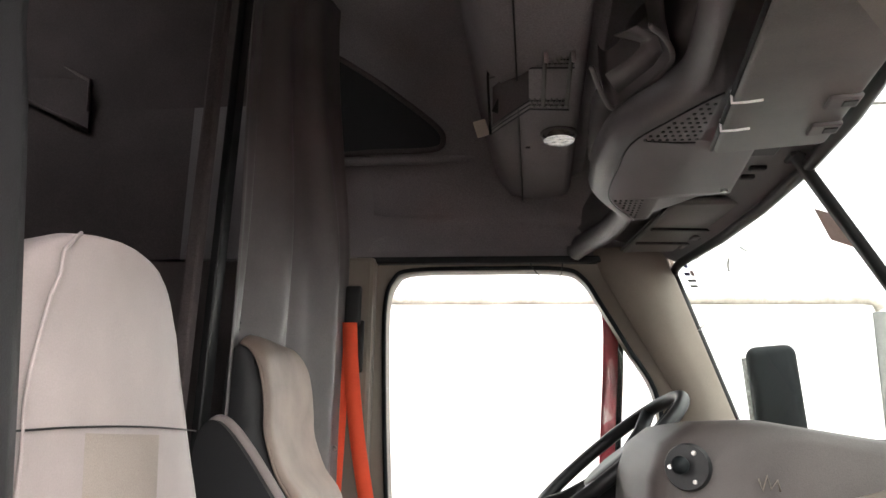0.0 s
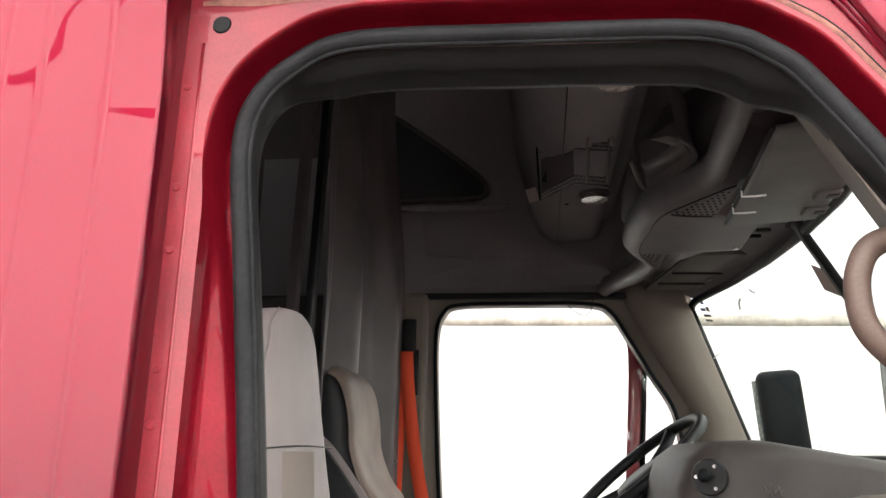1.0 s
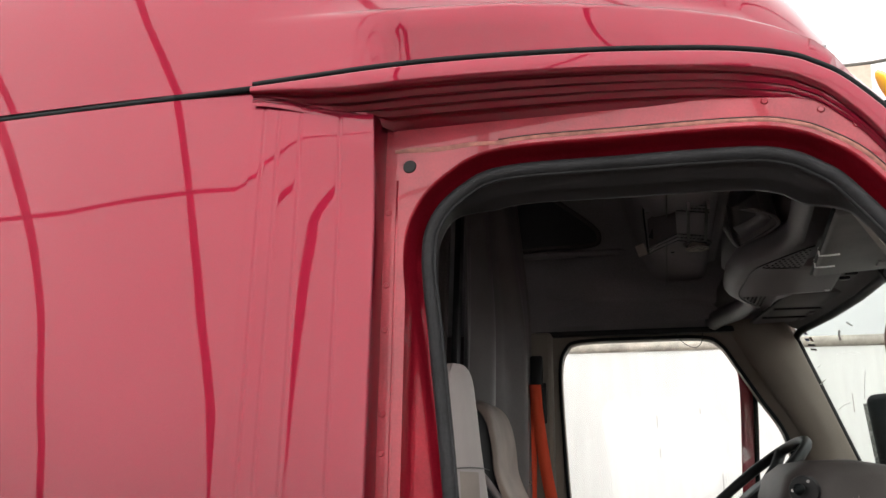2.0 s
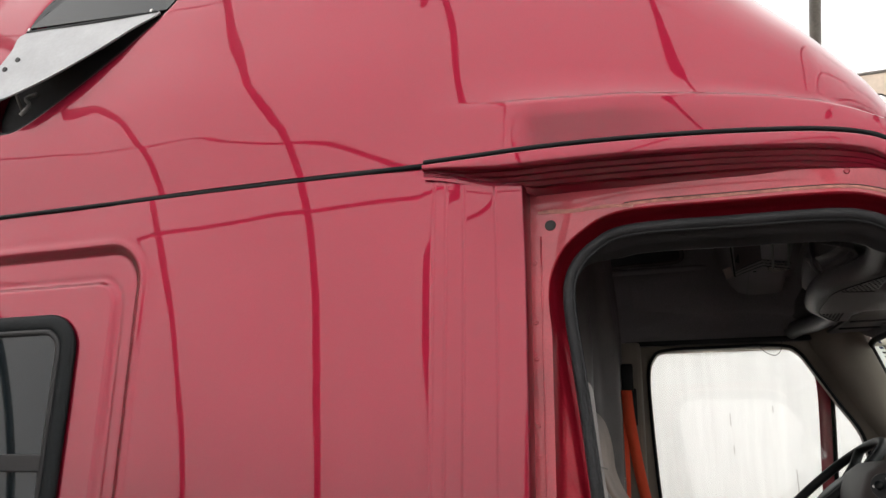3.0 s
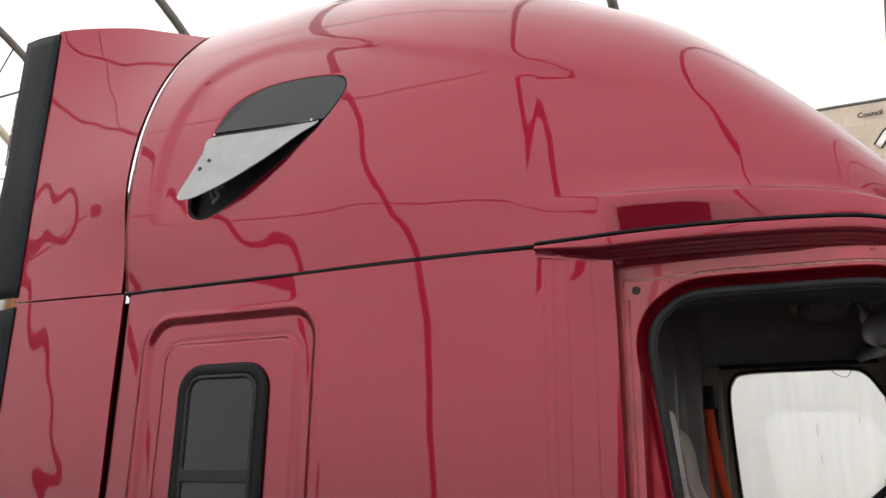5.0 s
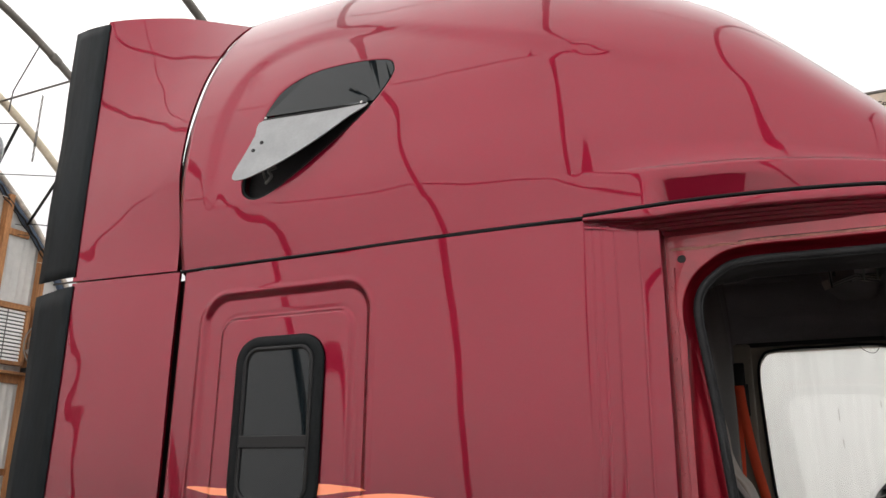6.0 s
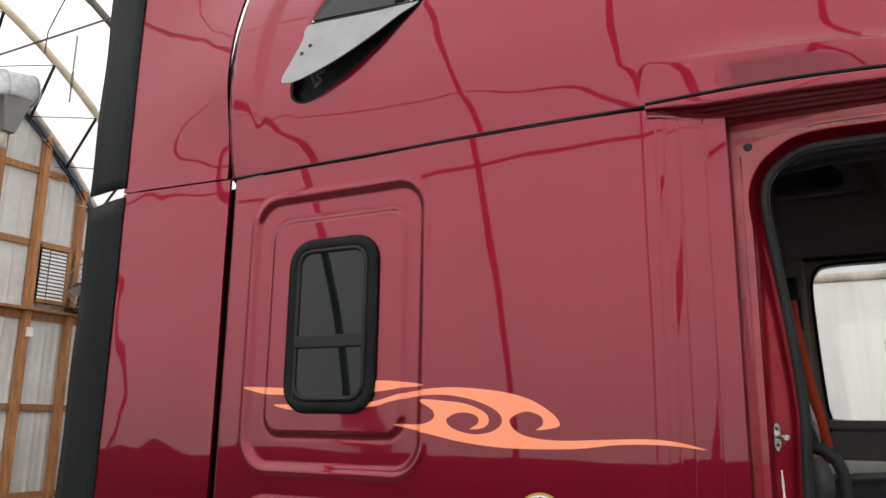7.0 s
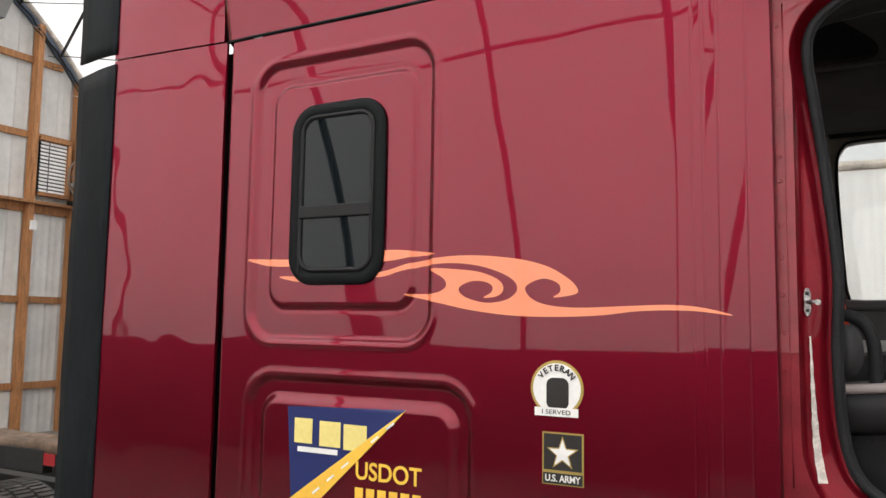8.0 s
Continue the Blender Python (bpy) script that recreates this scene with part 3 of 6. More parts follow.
def side_y(x, z):
    """Depth of the sleeper's pressed side skin."""
    y = 0.002 * noise.noise((x * 2.2, z * 1.7, 5)) + 0.00017 * noise.noise((x * 6, z * 6, 8)) + bow(x)
    if x > NOTCH_X:
        y = y + flare_y(x) * (1 - 0.25 * ramp(z, 2.38, 2.64))
        for xc, _ in FLARE[1:5]:
            y += 0.0015 * math.exp(-((x - xc) / 0.0026) ** 2)
    d = rr_dist(x, z, -1.885, -1.132, 1.542, 2.54, 0.11)
    y += 0.016 * (1 - ramp(d, -0.020, 0.002)) - 0.003 * math.exp(-((d - 0.010) / 0.010) ** 2)
    d = rr_dist(x, z, -1.806, -1.200, 1.655, 2.452, 0.075)
    y -= 0.013 * (1 - ramp(d, -0.016, 0.0)) - 0.002 * math.exp(-((d - 0.006) / 0.007) ** 2)
    d = rr_dist(x, z, -1.875, -0.985, 0.40, 1.425, 0.11)
    y += 0.020 * (1 - ramp(d, -0.022, 0.002)) - 0.003 * math.exp(-((d - 0.010) / 0.010) ** 2)
    d = rr_dist(x, z, -1.825, -1.03, 0.46, 1.365, 0.08)
    y -= 0.022 * (1 - ramp(d, -0.036, 0.0))
    y += 0.03 * (1 - ramp(x, REAR_X, REAR_X + 0.035)) ** 2
    return y


xs = np.concatenate([np.arange(REAR_X, -0.98, 0.0055), np.arange(-0.98, NOTCH_X, 0.02), np.arange(NOTCH_X, EDGE_X, 0.0016), [EDGE_X]])
zs = np.concatenate([np.arange(0.55, 1.0, 0.05), np.arange(1.0, 1.2, 0.01), np.arange(1.2, 2.62, 0.0055), np.linspace(2.625, SEAM_Z - 0.006, 4)])
rows = [[(x, side_y(x, min(z, 5)), z - 0.046 * ramp(x, NOTCH_X - 0.02, -0.20) * ramp(z, 2.45, 2.65)) for z in zs] for x in xs]
rows += [[(EDGE_X + 0.004, p[1] + 0.006, p[2]) for p in rows[-1]], [(EDGE_X + 0.004, 0.135, p[2]) for p in rows[-1]]]
sheet("sleeper_side", rows, PAINT, truck)
rows = [[(x, 2 * MID, z) for z in np.linspace(0.55, SEAM_Z, 8)] for x in np.linspace(REAR_X, -0.12, 8)]
sheet("sleeper_side", rows, PAINT, truck)
box("back_wall", (0.04, 2.2, 2.1), (REAR_X + 0.03, MID, 1.6), PAINT, truck)
box("back_wall", (0.04, 1.9, 1.05), (REAR_X + 0.03, MID, 3.15), PAINT, truck)
tube("roof_seam", [(REAR_X, 0.008, SEAM_Z - 0.001)] + [(x, 0.006, SEAM_Z) for x in np.linspace(-1.9, NOTCH_X, 10)], 0.0065, RUBBER, truck, "black rubber roof seam", sides=6)

# roof cap, a lofted shell with a step above the cab
CROWN = ((-2.04, 4.24), (-1.5, 4.24), (-0.9, 4.15), (-0.5, 3.938), (-0.2, 3.771), (0.05, 3.627), (0.3, 3.378), (0.5, 3.155), (0.75, 2.879), (0.95, 2.615))


EAVE_TOP = ((-2.04, 2.665), (-0.36, 2.668), (0.115, 2.671), (0.404, 2.672), (0.515, 2.667), (0.583, 2.653), (0.652, 2.615), (0.719, 2.534), (0.75, 2.501), (1.016, 2.479))
STEP_TOP = ((-2.04, 2.811), (-0.36, 2.814), (0.12, 2.801), (0.40, 2.772), (0.50, 2.754), (0.56, 2.736), (0.622, 2.707), (0.682, 2.640), (0.71, 2.600), (0.95, 2.576))
# the cab narrows towards its nose
TAPER = ((-0.10, 0.0), (0.04, 0.014), (0.12, 0.025), (0.28, 0.049), (0.45, 0.086), (0.525, 0.102), (0.59, 0.115), (2.0, 0.118))


def narrow(x):
    return sum(table(TAPER, x + 0.03 * k) for k in range(-2, 3)) / 5


def crown(x):
    return sum(table(CROWN, x + 0.04 * k) for k in range(-3, 4)) / 7


def step_of(x, base):
    """How far the cab's side band stands under the fairing: its height and its inset."""
    return max(0.03, (table(STEP_TOP, x) - base) / 1.03), 0.090 * ramp(x, -0.45, 0.65)


def power(x):
    return 2.6 + 0.5 * ramp(x, -1.0, -0.2) - 1.05 * ramp(x, 0.05, 0.9)


# the pressed crease that runs back from the nose, over the vent and down behind it
CREASE = [(0.45, 2.93), (-0.27, 3.247), (-0.885, 3.497), (-1.15, 3.60), (-1.42, 3.655), (-1.63, 3.633), (-1.78, 3.55), (-1.858, 3.38), (-1.888, 3.16), (-1.886, 2.90)]
CREASE = [(p.x, p.y) for p in catmull([(x, z, 0) for x, z in CREASE], 4)]


def crease(x, z):
    """The panel inside the crease lies a few millimetres deeper."""
    best, side = 1e9, 1
    for (xa, za), (xb, zb) in zip(CREASE, CREASE[1:]):
        dx, dz = xb - xa, zb - za
        t = min(1, max(0, ((x - xa) * dx + (z - za) * dz) / (dx * dx + dz * dz)))
        d = math.hypot(x - xa - t * dx, z - za - t * dz)
        if d < best:
            best, side = d, 1 if dx * (z - za) - dz * (x - xa) > 0 else -1
    if best > 0.06:
        best = 0.06
    return 0.013 * ramp(best * side, -0.030, 0.030) * ramp(z, 2.86, 3.12) * (1 - ramp(x, -0.30, 0.30))


def belly(x, z):
    """The cap swells out above its seam, then stands upright."""
    s = min(1, max(0, (z - 2.672) / 0.42))
    return (-0.029 * (1 - ramp(x, -1.3, 0.05)) - 0.02 * (max(0, -1.1 - x) / 0.9) ** 2) * (1 - (1 - s) ** 2) * (1 - ramp(z, 3.2, 4.1))


def cap_row(x, n=34):
    base, top = table(EAVE_TOP, x), crown(x)
    h, inset = step_of(x, base)
    back = 0.364 * max(0, (x - 0.40) / 0.55) ** 1.466
    pull = max(back, narrow(x))
    inset = max(back + inset - pull, 0.018 * ramp(x, -0.45, 0.3))
    part_up = 0.62 - 0.30 * ramp(x, 0.06, 0.40)
    lean = 0.57 * (h * part_up - 0.02) * ramp(x, -0.16, -0.10) * (1 - ramp(x, 0.30, 0.44))
    half = [(pull + lean, base), (pull + lean * 0.85, base + 0.02), (pull + lean * 0.30, base + h * part_up), (pull + inset * 0.03, base + h * 0.84), (pull + inset * 0.16, base + h * 0.92), (pull + inset * 0.58, base + h * 0.98), (pull + inset, base + h * 1.03)]
    y0, z0, e = pull + inset, base + h * 1.03, power(x)
    w = MID - y0
    for k in range(1, n + 1):
        a = math.pi / 2 * k / n
        half.append((y0 + w * (1 - math.cos(a) ** (2 / e)), z0 + max(0.02, top - z0) * math.sin(a) ** (2 / e)))
    near = [(y + bow(x) + belly(x, z) + crease(x, z) * (1 - ramp(y, 0.16, 0.30)) + 0.0016 * noise.noise((x * 4.5, z * 4.5, 3)) * ramp(z, base + 0.02, base + 0.2), z) for y, z in half]
    return [(x, y, z) for y, z in near] + [(x, 2 * MID - y, max(z, 2.57) if x > 0.5 else z) for y, z in half[-2::-1]]


def cap_y(x, z):
    row = cap_row(x, 60)
    for (_, ya, za), (_, yb, zb) in zip(row, row[1:]):
        if zb >= z:
            return ya + (yb - ya) * max(0, (z - za) / max(1e-6, zb - za))
    return MID


# outline of the roof vent's recess in the cap
VENT = catmull([(-1.676, 3.244), (-1.646, 3.324), (-1.586, 3.397), (-1.461, 3.449), (-1.286, 3.452), (-1.126, 3.425), (-1.084, 3.387), (-1.084, 3.334), (-1.151, 3.234), (-1.286, 3.124), (-1.466, 2.999), (-1.586, 2.927), (-1.666, 2.907), (-1.721, 2.934), (-1.734, 2.999), (-1.708, 3.119)], 6, closed=True)
VENT_C = (-1.406, 3.19)


def vent_ray(a):
    """Where the ray at angle a from the vent's middle leaves its outline."""
    c, s = math.cos(a), math.sin(a)
    best = None
    for p, q in zip(VENT, VENT[1:] + VENT[:1]):
        px, pz, dx, dz = p.x - VENT_C[0], p.y - VENT_C[1], q.x - p.x, q.y - p.y
        den = c * dz - s * dx
        if abs(den) > 1e-9:
            r, u = (px * dz - pz * dx) / den, (px * s - pz * c) / den
            if r > 0 and -1e-6 <= u <= 1 + 1e-6 and (best is None or r > best):
                best = r
    return (VENT_C[0] + best * c, VENT_C[1] + best * s)


cap_xs = np.concatenate([[REAR_X + 0.002], np.arange(REAR_X + 0.02, 0.96, 0.015)])
rows = [cap_row(x, 72) for x in cap_xs]
rows.insert(0, [(REAR_X - 0.002, MID + (p[1] - MID) * 0.985, p[2] - 0.012) for p in rows[0]])
rows.insert(0, [(REAR_X + 0.02, MID + (p[1] - MID) * 0.97, p[2] - 0.03) for p in rows[0]])
bm = bmesh.new()
grid = [[bm.verts.new(p) for p in row] for row in rows]
i0, i1 = (min(range(2, len(rows)), key=lambda k: abs(rows[k][0][0] - x)) for x in (-1.80, -1.04))
im = (i0 + i1) // 2
j0, j1 = (min(range(60), key=lambda k: abs(rows[im][k][2] - z)) for z in (2.87, 3.52))
for i in range(len(rows) - 1):
    for j in range(len(rows[0]) - 1):
        if not (i0 <= i < i1 and j0 <= j < j1):
            bm.faces.new((grid[i][j], grid[i][j + 1], grid[i + 1][j + 1], grid[i + 1][j]))
border = [grid[i][j0] for i in range(i0, i1)] + [grid[i1][j] for j in range(j0, j1)] + [grid[i][j1] for i in range(i1, i0, -1)] + [grid[i0][j] for j in range(j1, j0, -1)]
edge = [vent_ray(math.atan2(v.co.z - VENT_C[1], v.co.x - VENT_C[0])) for v in border]
rings = [border]
for f in (0.3, 0.55, 0.75, 0.88, 0.96):
    rings.append([bm.verts.new((v.co.x + (u - v.co.x) * f, cap_y(v.co.x + (u - v.co.x) * f, v.co.z + (w - v.co.z) * f), v.co.z + (w - v.co.z) * f)) for v, (u, w) in zip(border, edge)])
for f, deep in ((1.0, 0.0015), (1.0, 0.010), (1.0, 0.050)):
    rings.append([bm.verts.new((u, cap_y(u, w) + deep, w)) for u, w in edge])
for a, b in zip(rings, rings[1:]):
    for k in range(len(a)):
        q = (k + 1) % len(a)
        bm.faces.new((a[k], a[q], b[q], b[k]))
part("roof_cap", bm, PAINT, truck, "red fibreglass roof fairing with a rounded nose")

# eave over the doorway, with its ribbed underside, running down the windscreen pillar
EAVE = catmull([(-0.358, 2.657), (-0.185, 2.66), (0.119, 2.667), (0.402, 2.668), (0.515, 2.663), (0.583, 2.65), (0.619, 2.633), (0.652, 2.611), (0.687, 2.574), (0.719, 2.533), (0.75, 2.481), (0.838, 2.335), (0.938, 2.158), (1.038, 1.97), (1.104, 1.782)], 8)
OPEN_OUT = ((-0.14, -0.014), (0.1, -0.022), (0.3, -0.027), (0.444, -0.033), (0.551, -0.040), (0.63, -0.025), (0.70, -0.010), (0.80, 0.006))
PROFILE = ((-0.002, 0.07, 0), (-0.001, -0.004, 0), (0.001, -0.0075, 0), (0.004, -0.0085, 0), (0.016, -0.0086, 0), (0.027, -0.0082, 0), (0.031, -0.006, 0), (0.034, -0.001, 0), (0.035, 0.006, 0), (0.029, 0.012, 0), (0.030, 0.026, 0), (0.037, 0.030, 0), (0.037, 0.035, 0), (0.030, 0.039, 0), (0.032, 0.053, 0), (0.039, 0.057, 0), (0.039, 0.062, 0), (0.032, 0.066, 0), (0.034, 0.080, 0), (0.041, 0.084, 0), (0.041, 0.089, 0), (0.035, 0.093, 0), (0.038, 0.112, 0), (0.044, 0.118, 0), (0.046, 0.136, 0))
rows = []
for k, p in enumerate(EAVE):
    d = (EAVE[min(k + 1, len(EAVE) - 1)] - EAVE[max(k - 1, 0)]).normalized()
    nrm = Vector((d.y, -d.x))
    grow, open_out = ramp(p.x, -0.40, -0.13), sum(table(OPEN_OUT, p.x + 0.02 * j) for j in range(-2, 3)) / 5
    row, inward = [], narrow(p.x)
    for a, b, _ in PROFILE:
        q = p + nrm * (a * (0.35 + 0.65 * grow) - open_out * max(0, b) / 0.127)
        reach = min(b, flare_y(p.x) + 0.004 + 0.13 * ramp(p.x, -0.15, -0.12)) if b > 0 else b
        row.append((q.x, inward + reach * (1 - inward / 0.138 if b > 0 else 1), q.y))
    rows.append(row)
sheet("door_eave", rows, PAINT, truck, "red roof eave with a ribbed underside")
tube("roof_seam", [(p.x, 0.004 + narrow(p.x), p.y + 0.010) for p in EAVE if p.x < 0.74], 0.0062, RUBBER, truck, "black rubber roof seam", sides=6)

# doorway frame
OPENING = catmull([(0.062, 1.194), (0.22, 1.13), (0.55, 1.12), (0.9, 1.14), (1.02, 1.3), (1.03, 1.6), (0.98, 1.88), (0.87, 2.12), (0.76, 2.29), (0.72, 2.352), (0.679, 2.409), (0.645, 2.452), (0.609, 2.479), (0.571, 2.499), (0.50, 2.512), (0.30, 2.516), (0.085, 2.516), (0.0, 2.482), (-0.051, 2.427), (-0.066, 2.35), (-0.050, 2.2), (-0.026, 1.985), (-0.007, 1.75), (-0.014, 1.53), (0.002, 1.305)], 8, closed=True)


def grown(d, y):
    """The doorway outline moved out by d metres, at depth y."""
    out, n = [], len(OPENING)
    for k, p in enumerate(OPENING):
        t = (OPENING[(k + 2) % n] - OPENING[k - 2]).normalized()
        out.append((p.x + t.y * d, y, p.y - t.x * d))
    return out


SIGN = 1 if grown(0.1, 0)[len(OPENING) * 21 // 25][0] < OPENING[len(OPENING) * 21 // 25].x else -1
# a rounded groove runs right round the opening; down the rear upright it widens
ACROSS = ((0.0, 0.186), (0.0032, 0.178), (0.0096, 0.172), (0.016, 0.165), (0.0208, 0.155), (0.024, 0.144), (0.0264, 0.134), (0.0275, 0.1315), (0.0284, 0.1295), (0.0296, 0.1284), (0.031, 0.1278), (0.0325, 0.1274))
UPRIGHT = ((0.0, 0.186), (0.006, 0.181), (0.014, 0.176), (0.026, 0.170), (0.040, 0.164), (0.052, 0.159), (0.062, 0.155), (0.070, 0.150), (0.076, 0.144), (0.080, 0.137), (0.0825, 0.131), (0.0845, 0.1272))


def hollow(p):
    """How far a point of the ring belongs to the rear upright."""
    return (1 - ramp(p[0], 0.02, 0.12)) * (1 - ramp(p[2], 2.20, 2.45))


def spread(x):
    """The groove's outer edge runs straight down the upright."""
    return min(1.1, max(0.36, (x + 0.092) / 0.0845))


def jamb_ring(across, upright):
    ring = []
    for p, foot, unit, q in zip(grown(SIGN * across[0], across[1]), grown(0, upright[1]), grown(SIGN, upright[1]), OPENING):
        d = upright[0] * spread(q.x)
        ring.append(tuple(a + (f + (u - f) * d - a) * hollow(p) for a, f, u in zip(p, foot, unit)))
    return ring


rows = [grown(SIGN * 0.004, 0.205)] + [jamb_ring(p, q) for p, q in zip(ACROSS, UPRIGHT)]
sheet("door_groove", rows, PAINT_SHADE, truck, "glossy red groove round the doorway in a shaded tone", closed=True)
# the strip's paler red carries the light on it, besides its dust
rows = [rows[-1], jamb_ring((0.056, 0.1272), (0.088, 0.1272)), jamb_ring((0.080, 0.1272), (0.096, 0.1272))]
wide, less = grown(SIGN * 0.20, 0.129), grown(SIGN * 0.100, 0.130)
outer = [tuple(w + (q - w) * ramp(p.x, 0.30, 0.50) for w, q in zip(a, b)) for a, b, p in zip(wide, less, OPENING)]
rows.append(outer)
sheet("door_frame", rows, PAINT_LIT, truck, "dusty faded red door jamb in a lit tone", closed=True)
tube("door_seal", grown(SIGN * -0.0105, 0.148), 0.0130, SEAL, truck, "grey rubber door seal", closed=True, sides=12)
tube("seal_lip", grown(SIGN * -0.0225, 0.147), 0.0040, SEAL, truck, "thin lip of the door seal", closed=True, sides=8)
rows = []
for d, e, y in ((-0.010, -0.022, 0.158), (-0.011, -0.028, 0.172), (-0.011, -0.042, 0.182), (-0.009, -0.037, 0.198), (-0.010, -0.052, 0.210), (-0.006, -0.048, 0.228), (0.01, 0.0, 0.236)):
    low, high = [tuple(b + (a - b) * max(ramp(p.x, -0.03, 0.09), ramp(p.y, 2.28, 2.40)) for a, b in zip(q, r)) for p, q, r in zip(OPENING, grown(SIGN * d, y), grown(SIGN * (d + 0.012), y + 0.034))], grown(SIGN * e, y)
    rows.append([tuple(a + (c - a) * ramp(p[2], 2.40, 2.47) * ramp(p[0], -0.045, 0.05) for a, c in zip(p, q)) for p, q in zip(low, high)])
sheet("inner_trim", rows, DARK_PLASTIC, truck, "dark plastic trim inside the doorway", closed=True)
N = len(OPENING)
bead = [[p, (q[0], q[1] - 0.001, q[2]), r] for k, (p, q, r) in enumerate(zip(grown(SIGN * 0.039, 0.1272), grown(SIGN * 0.043, 0.1258), grown(SIGN * 0.047, 0.1266))) if 7 * N // 25 <= k <= 16 * N // 25]
sheet("sealant_bead", bead, SEALANT, truck, "tan sealant along the jamb")
sheet("sealant_bead", [[(x, 0.1268, 2.553 + 0.002 * math.sin(x * 40)), (x, 0.1254, 2.5575), (x, 0.1264, 2.562 + 0.0015 * math.sin(x * 55))] for x in np.linspace(0.10, -0.118, 30)], SEALANT, truck, "tan sealant along the jamb")
tube("jamb_line", [r[2] for r in bead], 0.0015, BLACK, truck, sides=4)
tube("jamb_ridge", [(-0.112, 0.128, z) for z in np.linspace(2.50, 1.2, 10)], 0.003, PAINT_LIT, truck, sides=6, flat=0.6)
for z in (2.438, 2.30, 2.219, 2.073, 2.007, 1.887, 1.80, 1.70, 1.60, 1.50):
    disc("rivet", (-0.1275, 0.127, z), 0.0066, 0.0024, PAINT_LIT, truck, bevel=0.002, sides=12)
for k, q in enumerate(grown(SIGN * 0.076, 0.126)):
    if 7 * N // 25 <= k <= 14 * N // 25 and k % 9 == 2:
        disc("rivet", q, 0.0066, 0.0026, PAINT_LIT, truck, bevel=0.002, sides=12)
disc("hole_plug", (-0.089, 0.128, 2.526), 0.0155, 0.006, BLACK, truck, "round black hole plug", bevel=0.004)
JY = 0.151
eight = [(-0.0695 + 0.0085 * math.cos(q) * (1 - 0.30 * math.exp(-(math.sin(q) / 0.35) ** 2)), 1.682 + 0.036 * math.sin(q)) for q in (2 * math.pi * k / 28 for k in range(28))]
st = part("striker", bm_plate(eight, 0.005, lambda u, v, w: Vector((u, JY - 0.005 + w, v))), CHROME, truck, "worn steel door striker", smooth=False)
tube("striker_rim", [(u, JY - 0.006, v) for u, v in eight], 0.002, CHROME, st, closed=True, sides=6)
tube("striker_pin", [(-0.068, JY - 0.004, 1.682), (-0.058, JY - 0.020, 1.682), (-0.044, JY - 0.028, 1.681)], 0.0055, CHROME, st, sides=10)
disc("striker_head", (-0.043, JY - 0.029, 1.681), 0.0075, 0.006, CHROME, st, sides=14)
for dz in (-0.022, 0.022):
    disc("striker_screw", (-0.0695, JY - 0.007, 1.682 + dz), 0.0048, 0.003, FRAME, st, sides=10)
strip = catmull([(-0.066, 1.592), (-0.0645, 1.54), (-0.0625, 1.44), (-0.0595, 1.36), (-0.055, 1.29), (-0.044, 1.215)], 12)


def jamb_y(x, z):
    """Depth of the jamb and its groove near the rear upright."""
    d, edge_x = min((math.hypot(x - p.x, z - p.y), p.x) for p in OPENING)
    return table(UPRIGHT + ((0.3, 0.1272),), d / spread(edge_x))


rows = [[(p.x + q, jamb_y(p.x + q, p.y) - 0.002, p.y) for q in (k * (0.0022 + 0.0085 * ramp(1.6 - p.y, 0, 0.42) + 0.0006 * math.sin(p.y * 130)) for k in (-1, -0.3, 0.3, 1))] for p in strip]
sheet("tape_strip", rows, TAPE, truck, "worn white tape strip on the jamb")

